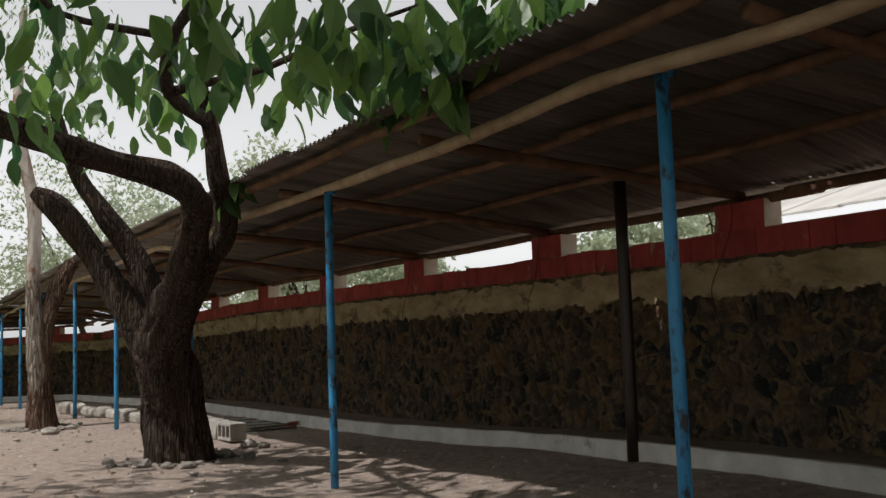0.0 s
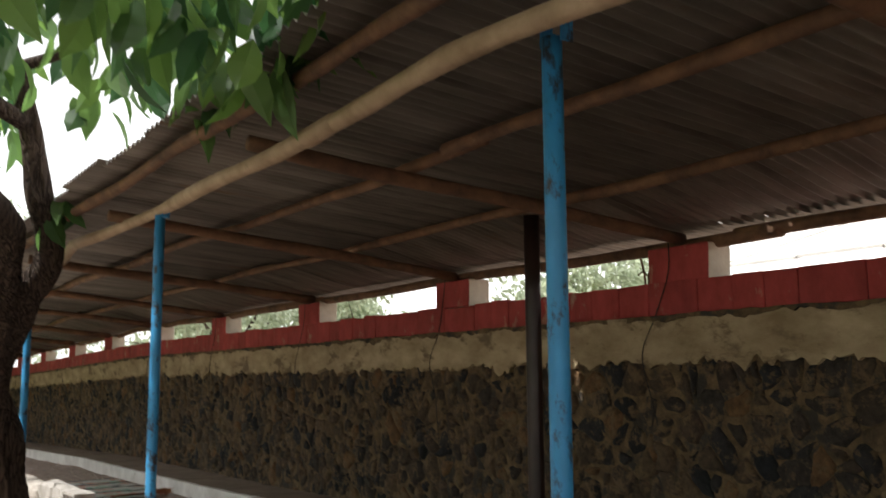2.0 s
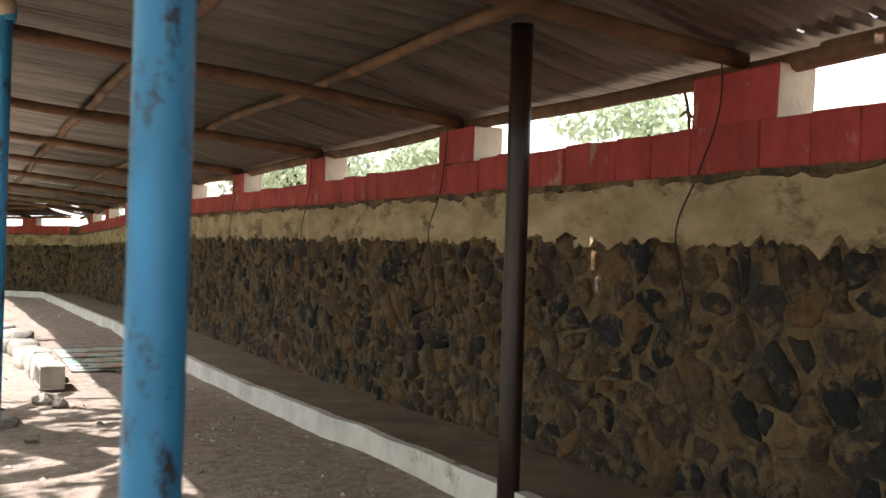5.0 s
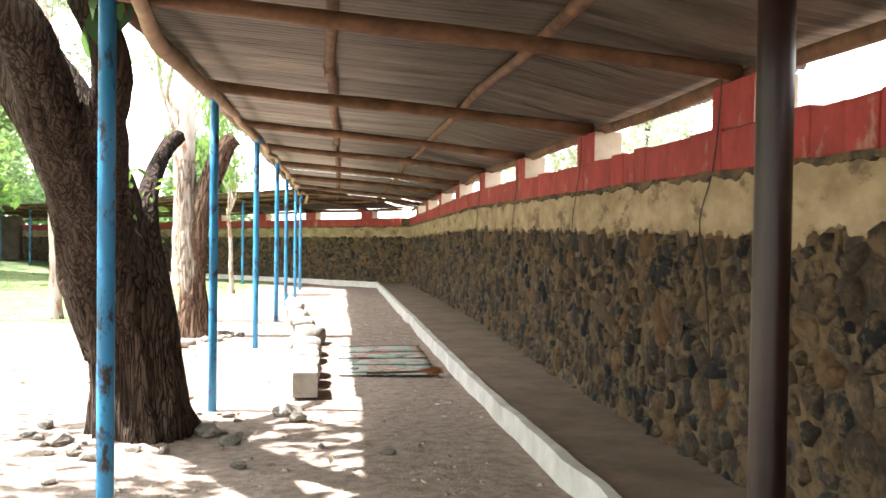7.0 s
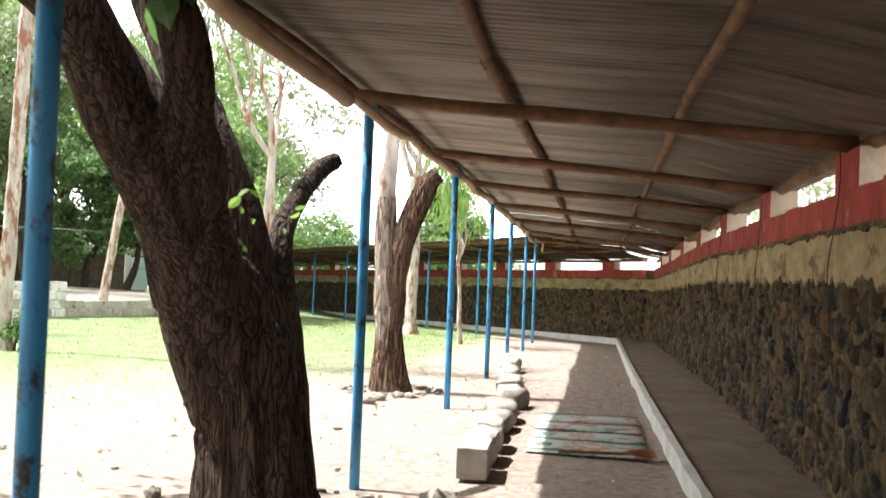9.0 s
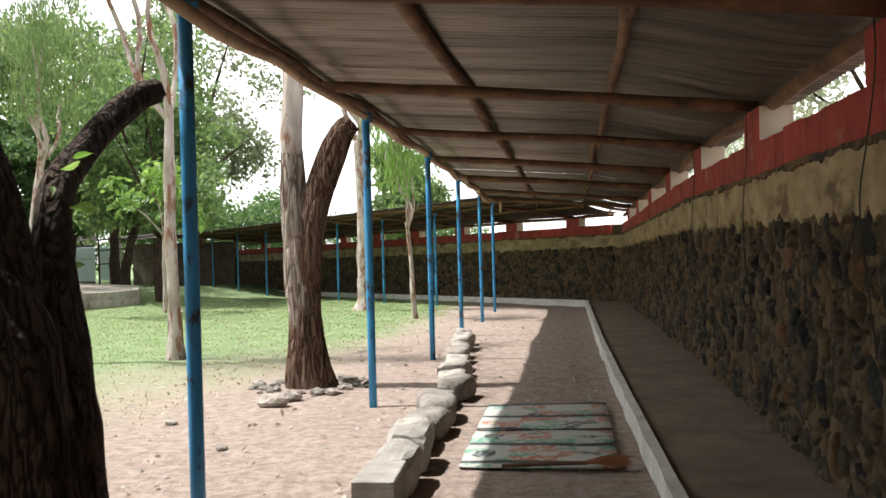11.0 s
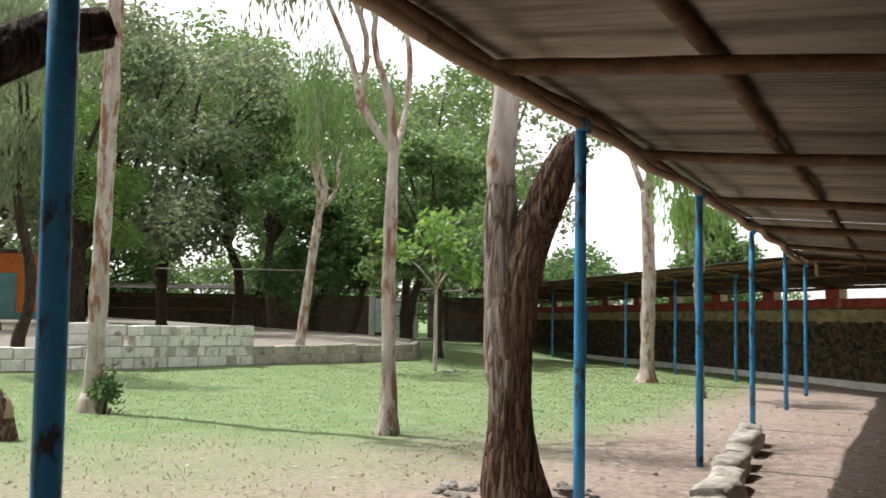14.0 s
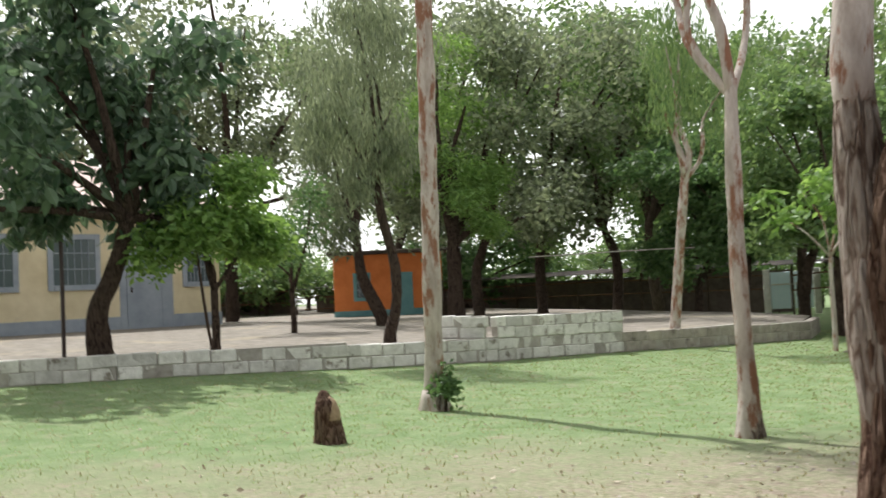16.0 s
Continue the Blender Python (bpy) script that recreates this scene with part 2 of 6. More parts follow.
def mat_weave(name):
    """Faded plastic mat: pale ground with rows of red and green flowers between dark lines."""
    m, nt, bsdf = node_mat(name)
    N, L = nt.nodes, nt.links
    tc = N.new("ShaderNodeTexCoord")

    def const_ramp(stops):
        r = N.new("ShaderNodeValToRGB")
        r.color_ramp.interpolation = "CONSTANT"
        e = r.color_ramp.elements
        while len(e) < len(stops):
            e.new(0.5)
        for k, (p, c) in enumerate(stops):
            e[k].position, e[k].color = p, (*c, 1)
        return r

    def blend(fac, a, b):
        x = N.new("ShaderNodeMix")
        x.data_type = "RGBA"
        L.new(fac, x.inputs[0])
        L.new(a, x.inputs[6])
        L.new(b, x.inputs[7])
        return x.outputs[2]

    vo = N.new("ShaderNodeTexVoronoi")
    vo.inputs["Scale"].default_value, vo.inputs["Randomness"].default_value = 8.0, 0.75
    L.new(tc.outputs["Object"], vo.inputs["Vector"])
    sep = N.new("ShaderNodeSeparateColor")
    L.new(vo.outputs["Color"], sep.inputs[0])
    motif = const_ramp(((0.0, (0.42, 0.43, 0.39)), (0.34, (0.40, 0.15, 0.085)), (0.58, (0.15, 0.33, 0.235)), (0.80, (0.46, 0.46, 0.42)), (0.93, (0.05, 0.06, 0.07))))
    L.new(sep.outputs[0], motif.inputs["Fac"])
    pale = N.new("ShaderNodeTexNoise")
    pale.inputs["Scale"].default_value, pale.inputs["Detail"].default_value = 26.0, 6.0
    L.new(tc.outputs["Object"], pale.inputs["Vector"])
    worn = N.new("ShaderNodeValToRGB")
    worn.color_ramp.elements[0].position, worn.color_ramp.elements[1].position = 0.47, 0.62
    L.new(pale.outputs["Fac"], worn.inputs["Fac"])
    cloth = const_ramp(((0.0, (0.36, 0.37, 0.33)), (0.5, (0.47, 0.47, 0.43))))
    L.new(pale.outputs["Fac"], cloth.inputs["Fac"])
    col = blend(worn.outputs["Color"], motif.outputs["Color"], cloth.outputs["Color"])
    wv = N.new("ShaderNodeTexWave")
    wv.bands_direction = "Y"
    wv.inputs["Scale"].default_value, wv.inputs["Distortion"].default_value, wv.inputs["Detail Scale"].default_value = 0.68, 0.8, 2.0
    L.new(tc.outputs["Object"], wv.inputs["Vector"])
    line = N.new("ShaderNodeValToRGB")
    line.color_ramp.elements[0].position, line.color_ramp.elements[1].position = 0.955, 0.975
    L.new(wv.outputs["Fac"], line.inputs["Fac"])
    ink = const_ramp(((0.0, (0.04, 0.04, 0.045)), (0.62, (0.16, 0.16, 0.16))))
    L.new(pale.outputs["Fac"], ink.inputs["Fac"])
    L.new(blend(line.outputs["Color"], col, ink.outputs["Color"]), bsdf.inputs["Base Color"])
    bsdf.inputs["Roughness"].default_value = 0.6
    return m


M_GROUND = ground_mat("earth_and_grass")
M_TERRACE = surf("terrace_gravel", (0.15, 0.13, 0.105), (0.29, 0.26, 0.22), 4.0, bump_scale=60, stain=(0.30, 0.26, 0.19), stain_scale=0.5, stain_cut=0.55)
M_WALK = surf("walkway_dust", (0.16, 0.118, 0.082), (0.27, 0.205, 0.15), 3.0, stain=(0.16, 0.12, 0.09), stain_scale=1.6, stain_cut=0.6, bump_scale=35)
M_MORTAR = surf("mortar", (0.055, 0.038, 0.021), (0.215, 0.145, 0.073), 9.0, bump=1.0, bump_scale=13, stain=(0.045, 0.038, 0.031), stain_scale=4.0, stain_cut=0.51, relief=0.035)
M_PLASTER = surf("band_plaster", (0.27, 0.195, 0.108), (0.52, 0.41, 0.26), 3.4, bump=0.6, bump_scale=14, stain=(0.17, 0.12, 0.07), stain_scale=2.6, stain_cut=0.53, relief=0.02, stretch=(1, 0.8, 1.5))
STONES = [(0.024, 0.025, 0.028), (0.080, 0.056, 0.034), (0.046, 0.037, 0.030), (0.115, 0.078, 0.044), (0.058, 0.042, 0.030), (0.014, 0.016, 0.019),
          (0.085, 0.060, 0.038), (0.048, 0.038, 0.030), (0.17, 0.095, 0.042), (0.030, 0.028, 0.027), (0.064, 0.045, 0.031), (0.078, 0.053, 0.033)]
M_STONE = palette("rubble_stone", STONES)
M_STONE_FAR = palette("rubble_stone_far", STONES, vary="ISLAND")
M_RED = surf("red_paint", (0.28, 0.032, 0.030), (0.50, 0.072, 0.066), 5.0, rough=0.75, bump=0.7, bump_scale=16, stain=(0.44, 0.27, 0.20), stain_scale=4.6, stain_cut=0.585, vary="OBJECT", spread=0.13, stretch=(1, 1, 0.6), relief=0.015)
M_BLOCK = surf("bare_block", (0.50, 0.43, 0.33), (0.68, 0.61, 0.50), 5.0, bump=0.6, bump_scale=45, stain=(0.35, 0.29, 0.21), stain_scale=3.0, stain_cut=0.62)
M_WHITE = surf("whitewash", (0.55, 0.53, 0.49), (0.78, 0.76, 0.72), 4.0, bump=0.5, bump_scale=30, stain=(0.33, 0.28, 0.22), stain_scale=2.6, stain_cut=0.62)
M_WBLOCK = surf("white_block", (0.50, 0.485, 0.45), (0.74, 0.725, 0.69), 6.0, bump=0.8, bump_scale=30, stain=(0.24, 0.21, 0.175), stain_scale=3.6, stain_cut=0.58, vary="OBJECT", spread=0.2, relief=0.015)
M_GBLOCK = surf("grey_block", (0.25, 0.22, 0.19), (0.42, 0.38, 0.33), 5.0, bump=0.6, bump_scale=40, stain=(0.16, 0.14, 0.12), stain_scale=2.2, stain_cut=0.58, vary="OBJECT", spread=0.18)
M_CONCRETE = surf("concrete", (0.26, 0.24, 0.21), (0.45, 0.42, 0.38), 6.0, bump=0.6, bump_scale=50)
M_BLUE = surf("blue_paint", (0.030, 0.22, 0.46), (0.045, 0.30, 0.58), 5.0, rough=0.42, bump=0.1, bump_scale=60, stain=(0.035, 0.03, 0.03), stain_scale=13.0, stain_cut=0.535, stretch=(1, 1, 0.5))
M_BROWN_STEEL = surf("brown_paint", (0.017, 0.008, 0.007), (0.034, 0.016, 0.013), 5.0, rough=0.38, bump=0.1, stain=(0.09, 0.06, 0.045), stain_scale=8.0, stain_cut=0.7)
M_LOG = surf("weathered_log", (0.070, 0.034, 0.019), (0.23, 0.118, 0.060), 5.0, rough=0.8, bump=0.5, bump_scale=30, stain=(0.27, 0.18, 0.11), stain_scale=3.0, stain_cut=0.64)
M_LOG_PALE = surf("pale_log", (0.30, 0.20, 0.12), (0.52, 0.38, 0.25), 4.0, rough=0.8, bump=0.5, bump_scale=30, stain=(0.15, 0.09, 0.055), stain_scale=2.0, stain_cut=0.6)
M_ZINC = surf("old_zinc", (0.115, 0.098, 0.080), (0.31, 0.275, 0.235), 2.2, rough=0.42, bump=0.10, bump_scale=30, stain=(0.20, 0.125, 0.075), stain_scale=1.5, stain_cut=0.6, metal=0.55, vary="OBJECT", spread=0.22, stretch=(2.6, 0.35, 1))
M_BARK = bark_mat("dark_bark", (0.016, 0.010, 0.008), (0.042, 0.028, 0.021), (0.105, 0.074, 0.056))
M_BARK_RED = bark_mat("red_bark", (0.032, 0.016, 0.011), (0.095, 0.048, 0.032), (0.235, 0.155, 0.112))
M_BARK_GREY = bark_mat("grey_bark", (0.07, 0.042, 0.032), (0.21, 0.15, 0.115), (0.42, 0.36, 0.31), 17.0)
M_BARK_PALE = surf("pale_bark", (0.30, 0.25, 0.215), (0.56, 0.50, 0.45), 9.0, rough=0.85, bump=1.0, bump_scale=9, stretch=(1, 1, 0.3), relief=0.05, stain=(0.235, 0.11, 0.065), stain_scale=8.5, stain_cut=0.50)
M_LEAF_NEAR = leaf_mat("broad_leaf", (0.030, 0.076, 0.036), (0.13, 0.225, 0.072), 0.55, 0.34)
M_LEAF_DARK = leaf_mat("dark_leaf", (0.055, 0.11, 0.045), (0.12, 0.20, 0.08), 0.42)
M_LEAF_MID = leaf_mat("mid_leaf", (0.075, 0.135, 0.055), (0.17, 0.25, 0.10), 0.42)
M_LEAF_LIGHT = leaf_mat("light_leaf", (0.095, 0.185, 0.05), (0.21, 0.33, 0.11), 0.42)
M_LEAF_GREY = leaf_mat("grey_leaf", (0.10, 0.13, 0.08), (0.22, 0.26, 0.155), 0.42)
M_LEAF_BIG = leaf_mat("glossy_leaf", (0.045, 0.085, 0.05), (0.115, 0.175, 0.10), 0.28, 0.32)
M_PEBBLE = surf("pebble", (0.22, 0.19, 0.16), (0.46, 0.41, 0.36), 9.0, vary="ISLAND", spread=0.35)
# colour lightened so backlit crowns beyond the wall look washed out by light
M_LEAF_WASHED = leaf_mat("washed_out_leaf", (0.22, 0.265, 0.185), (0.38, 0.42, 0.315), 0.45)
M_GRASS = leaf_mat("grass_blade", (0.165, 0.235, 0.095), (0.23, 0.30, 0.14), 0.55, 0.9)
M_STRAW = leaf_mat("dry_grass", (0.20, 0.22, 0.095), (0.39, 0.36, 0.20), 0.25, 0.8)
M_LITTER = leaf_mat("dead_leaf", (0.30, 0.24, 0.17), (0.58, 0.52, 0.42), 0.1, 0.8)
M_YELLOW = surf("yellow_wall", (0.66, 0.56, 0.36), (0.80, 0.70, 0.49), 1.5, bump=0.15, stain=(0.55, 0.48, 0.35), stain_scale=0.8, stain_cut=0.62)
M_GREY_PAINT = surf("grey_blue_paint", (0.27, 0.31, 0.37), (0.38, 0.42, 0.48), 2.0, bump=0.1, rough=0.6)
M_ORANGE = surf("orange_wall", (0.60, 0.17, 0.045), (0.76, 0.25, 0.075), 1.5, bump=0.15)
M_TEAL = surf("teal_paint", (0.10, 0.25, 0.27), (0.17, 0.35, 0.37), 2.0, rough=0.6, bump=0.1)
M_GATE = surf("pale_blue_steel", (0.62, 0.78, 0.85), (0.72, 0.85, 0.90), 2.0, rough=0.5, bump=0.1)
M_PINK_ROOF = surf("pink_roof", (0.52, 0.37, 0.33), (0.66, 0.50, 0.45), 1.0, rough=0.6)
M_DARK_ROOF = surf("dark_rusted_roof", (0.035, 0.026, 0.022), (0.10, 0.075, 0.06), 1.2, rough=0.8, stain=(0.22, 0.20, 0.18), stain_scale=0.5, stain_cut=0.64)
# the shade under the far shed roofs is put into this wall colour
M_SHADED_WALL = surf("shaded_wall", (0.09, 0.07, 0.06), (0.19, 0.15, 0.12), 2.5, bump=0.5)
M_ROCK = surf("loose_rock", (0.20, 0.175, 0.15), (0.44, 0.40, 0.35), 7.0, bump=0.8, bump_scale=25, vary="OBJECT", spread=0.35, relief=0.02)
M_CABLE = surf("black_cable", (0.012, 0.011, 0.01), (0.03, 0.026, 0.022), 5.0, rough=0.6)
M_PALE_ROOF = surf("pale_sheet", (0.42, 0.40, 0.37), (0.62, 0.59, 0.55), 1.5, rough=0.6, stain=(0.25, 0.22, 0.19), stain_scale=2.0, stain_cut=0.6, stretch=(0.3, 2.0, 1))
M_RUST = surf("rusty_iron", (0.10, 0.045, 0.025), (0.20, 0.10, 0.05), 9.0, rough=0.85)
M_GLASS, _nt, _b = node_mat("window_glass")
_b.inputs["Base Color"].default_value = (0.10, 0.13, 0.14, 1)
_b.inputs["Roughness"].default_value = 0.08
M_CUT = surf("cut_wood", (0.20, 0.13, 0.08), (0.42, 0.31, 0.20), 8.0, bump=0.5)
M_MAT = mat_weave("woven_mat")
M_BROOM = surf("broom_twigs", (0.22, 0.08, 0.04), (0.40, 0.17, 0.08), 10.0, bump=0.4)


# ---- building helpers ----
def gz(y):
    """The ground falls gently away past the trees."""
    return -0.022 * max(0.0, y - 16.0)


def mesh_object(name, bm, material, smooth=False):
    me = bpy.data.meshes.new(name)
    bm.normal_update()
    bm.to_mesh(me)
    bm.free()
    for mt in material if isinstance(material, (list, tuple)) else (material,):
        me.materials.append(mt)
    if smooth:
        me.polygons.foreach_set("use_smooth", [True] * len(me.polygons))
    return new(name, me)


def data_object(name, verts, faces, material, smooth=False):
    me = bpy.data.meshes.new(name)
    me.from_pydata(verts, [], faces)
    me.materials.append(material)
    if smooth:
        me.polygons.foreach_set("use_smooth", [True] * len(me.polygons))
    me.update()
    return new(name, me)


def under(ob, parent):
    """Makes ob a part of parent without moving it."""
    ob.parent = parent
    if parent.matrix_basis != Matrix.Identity(4):
        ob.matrix_parent_inverse = parent.matrix_basis.inverted()
    return ob


def part(name, bm, material, parent, label="", smooth=False):
    ob = under(mesh_object(name, bm, material, smooth), parent)
    return tagged(ob, label) if label else ob


def thing(name, at, label, category, group="", kind=""):
    ob = new(name)
    ob.empty_display_size = 0.1
    ob.location = at
    return tagged(ob, label, category, group, kind)


def add_box(bm, lo, hi, bevel=0.0, jitter=0.0, mi=0, rng=random):
    m = Matrix.LocRotScale([(a + b) / 2 for a, b in zip(lo, hi)], None, [b - a for a, b in zip(lo, hi)])
    made = bmesh.ops.create_cube(bm, size=1.0, matrix=m)["verts"]
    if jitter:
        for v in made:
            v.co += Vector((rng.uniform(-jitter, jitter), rng.uniform(-jitter, jitter), rng.uniform(-jitter, jitter)))
    faces = list({f for v in made for f in v.link_faces})
    for f in faces:
        f.material_index = mi
    if bevel:
        edges = list({e for v in made for e in v.link_edges})
        bmesh.ops.bevel(bm, geom=edges, offset=bevel, segments=1, affect="EDGES", clamp_overlap=True)
    return made


def box_bm(lo, hi, bevel=0.0, jitter=0.0, rng=random):
    bm = bmesh.new()
    add_box(bm, lo, hi, bevel, jitter, rng=rng)
    return bm


def curve_points(pts, step):
    """Catmull-Rom through pts, each (x, y, z, radius)."""
    p = [np.array(q, float) for q in pts]
    p = [2 * p[0] - p[1]] + p + [2 * p[-1] - p[-2]]
    out = []
    for i in range(1, len(p) - 2):
        n = max(2, int(np.linalg.norm(p[i + 1][:3] - p[i][:3]) / step))
        for k in range(n):
            t = k / n
            out.append(0.5 * (2 * p[i] + (p[i + 1] - p[i - 1]) * t + (2 * p[i - 1] - 5 * p[i] + 4 * p[i + 1] - p[i + 2]) * t * t
                              + (3 * p[i] - p[i - 1] - 3 * p[i + 1] + p[i + 2]) * t ** 3))
    out.append(p[-2])
    return out


def add_tube(bm, pts, seg=10, step=0.15, rough=0.0, ridges=0, seed=0):
    """A tapered, bent round bar through pts (x, y, z, radius), with lumps and lengthwise ridges."""
    line = curve_points(pts, step)
    rings = []
    side = None
    for i, q in enumerate(line):
        a, b = line[max(0, i - 1)][:3], line[min(len(line) - 1, i + 1)][:3]
        d = Vector(b - a).normalized()
        if side is None:
            side = d.orthogonal().normalized()
        side = (side - d * side.dot(d)).normalized()
        up = d.cross(side)
        ring = []
        for k in range(seg):
            ang = 2 * math.pi * k / seg
            c = Vector(q[:3])
            n = side * math.cos(ang) + up * math.sin(ang)
            r = max(0.002, q[3])
            if rough:
                w = noise.noise(Vector(((c.x + n.x * r) * 4 + seed, (c.y + n.y * r) * 4, c.z * 2.0)))
                w2 = noise.noise(Vector((n.x * 4 + seed, n.y * 4, n.z * 4 + c.z * 0.9)))
                r *= 1 + rough * w + (0.09 * w2 if ridges else 0)
            if ridges:
                v = noise.noise(Vector((math.cos(ang) * ridges * 0.55 + seed, math.sin(ang) * ridges * 0.55, c.z * 1.7)))
                r *= 1 - 0.16 * max(0.0, 1 - abs(v) * 5.5) + 0.03 * noise.noise(Vector((math.cos(ang) * 9, math.sin(ang) * 9 + seed, c.z * 7)))
            ring.append(bm.verts.new(c + n * r))
        rings.append(ring)
    for a, b in zip(rings, rings[1:]):
        for k in range(seg):
            bm.faces.new((a[k], a[(k + 1) % seg], b[(k + 1) % seg], b[k]))
    bm.faces.new(rings[0][::-1])
    bm.faces.new(rings[-1])


def tube_bm(pts, **kw):
    bm = bmesh.new()
    add_tube(bm, pts, **kw)
    return bm


def rock_bm(size, seed, flat=1.0):
    bm = bmesh.new()
    bmesh.ops.create_icosphere(bm, subdivisions=2, radius=0.5)
    for v in bm.verts:
        n = v.co.normalized()
        k = 1 + 0.45 * noise.noise(n * 1.3 + Vector((seed * 7.1, seed * 3.3, 0))) + 0.16 * noise.noise(n * 3.5 + Vector((seed, 0, 0)))
        v.co = Vector((n.x * size[0] * k * 0.5, n.y * size[1] * k * 0.5, n.z * size[2] * k * 0.5))
        if v.co.z < -0.28 * size[2]:
            v.co.z = -0.28 * size[2]
    return bm


def leaves(name, spots, size, material, parent=None, hang=0.5, shape="quad", rng=None, spread=0.35):
    """One mesh of many leaves, one at each of spots; hang: how far the tips point down."""
    rng = rng or random
    verts, faces = [], []
    for s in spots:
        k = size * rng.uniform(1 - spread, 1 + spread)
        d = Vector((rng.gauss(0, 1), rng.gauss(0, 1), rng.gauss(0, 0.6))).normalized() * (1 - hang) + Vector((0, 0, -hang))
        d = d.normalized() if d.length > 1e-4 else Vector((0, 0, -1))
        w = d.cross(Vector((rng.gauss(0, 1), rng.gauss(0, 1), rng.gauss(0, 1)))).normalized()
        n = d.cross(w)
        c = Vector(s)
        i = len(verts)
        if shape == "ovate":
            for along, half, drop in ((0, 0.02, 0), (0.16, 0.17, 0.02), (0.42, 0.245, 0.03), (0.70, 0.19, 0.0), (0.90, 0.07, -0.05)):
                mid = c + d * (along * k) + n * (drop * k)
                verts += [mid - w * half * k + n * 0.06 * k * (half / 0.33), mid - n * 0.02 * k, mid + w * half * k + n * 0.06 * k * (half / 0.33)]
            verts.append(c + d * (1.06 * k) - n * 0.1 * k)
            for r in range(4):
                a = i + 3 * r
                faces += [(a, a + 1, a + 4, a + 3), (a + 1, a + 2, a + 5, a + 4)]
            a = i + 12
            faces += [(a, a + 1, a + 3), (a + 1, a + 2, a + 3)]
        else:
            g = 0.26 if shape == "quad" else 0.10
            verts += [c, c + d * 0.5 * k + w * g * k + n * 0.06 * k, c + d * k, c + d * 0.5 * k - w * g * k + n * 0.06 * k]
            faces += [(i, i + 1, i + 2), (i, i + 2, i + 3)]
    ob = data_object(name, [tuple(v) for v in verts], faces, material)
    return under(ob, parent) if parent else ob


def clump(centre, radii, count, rng, hollow=0.55):
    """Spots in a ragged ellipsoid, denser towards the outside."""
    out = []
    while len(out) < count:
        v = Vector((rng.gauss(0, 1), rng.gauss(0, 1), rng.gauss(0, 1))).normalized()
        r = rng.uniform(hollow, 1.0) ** 0.7
        r *= 1 + 0.45 * noise.noise(v * 2.2 + Vector(centre))
        p = Vector(centre) + Vector((v.x * radii[0] * r, v.y * radii[1] * r, v.z * radii[2] * r))
        if noise.noise(p * (1.9 / max(0.4, radii[0]))) > -0.28:
            out.append(p)
    return out

# ---- ground ----
def step_between(v, a, b):
    t = min(1.0, max(0.0, (v - a) / (b - a)))
    return t * t * (3 - 2 * t)


def yard(x, y):
    """The plan of the far side of the yard, turned onto the axes of the shed."""
    c, q = math.cos(radians(-0.8)), math.sin(radians(-0.8))
    dx, dy = x - 5.134, y - 10.019
    return (5.093 + 1.04 * (c * dx - q * dy), 10.22 + 1.04 * (q * dx + c * dy))


def bank(x, y):
    """The lawn and all beyond it climb towards the low wall."""
    return (0.075 + 0.0075 * math.hypot(x - 5.1, y - 10.2)) * step_between(-x, 3.8, 9.0)


def rise(y):
    """The earth and the kerb lie a little higher at the near end of the shed."""
    return 0.12 * (1 - step_between(y, 5.0, 11.0))


def ground_height(x, y):
    h = gz(y) + bank(x, y) + rise(y) * step_between(x, 4.0, 5.7)
    if abs(x) < 30 and -20 < y < 50:
        h += 0.022 * noise.noise(Vector((x * 0.9, y * 0.9, 0))) + 0.012 * noise.noise(Vector((x * 3.1, y * 3.1, 4)))
    return h


def spread_out(lo, hi, fine, far):
    a = list(np.arange(lo, hi + 1e-6, fine))
    step = fine
    left, right = [], []
    x = lo
    while x > -far:
        step *= 1.5
        x -= step
        left.append(x)
    x, step = hi, fine
    while x < far:
        step *= 1.5
        x += step
        right.append(x)
    return left[::-1] + a + right


gx, gy = spread_out(-14, 8, 0.2, 1500), spread_out(-3, 32, 0.2, 1500)
ground = data_object("ground", [(x, y, ground_height(x, y)) for y in gy for x in gx],
                     [(j * len(gx) + i, j * len(gx) + i + 1, (j + 1) * len(gx) + i + 1, (j + 1) * len(gx) + i)
                      for j in range(len(gy) - 1) for i in range(len(gx) - 1)], M_GROUND, smooth=True)
tagged(ground, "bare reddish earth turning into dry and green grass", "ground", kind="structure")


# ---- the long shed along the compound wall ----
class Run:
    """A straight stretch of the shed: start of the kerb line, direction along it, outward direction."""

    def __init__(self, ox, oy, ux, uy, length):
        k = math.hypot(ux, uy)
        self.o, self.u, self.length = (ox, oy), (ux / k, uy / k), length
        self.n = (self.u[1], -self.u[0])
        self.turn = math.atan2(self.u[1], self.u[0]) - math.pi / 2

    def at(self, s, d, z):
        x = self.o[0] + self.u[0] * s + self.n[0] * d
        y = self.o[1] + self.u[1] * s + self.n[1] * d
        return (x, y, z + gz(y))


RUN_EAST = Run(5.86, -6.0, 0.0, 1.0, 34.2)
RUN_NORTH = Run(5.66, 28.2, -0.65, 0.76, 24.0)


def sway(run, s):
    """The kerb of the long side draws away from the wall towards the corner."""
    return -0.20 * step_between(s - 6.0, 5.0, 18.0) if run is RUN_EAST else 0.0


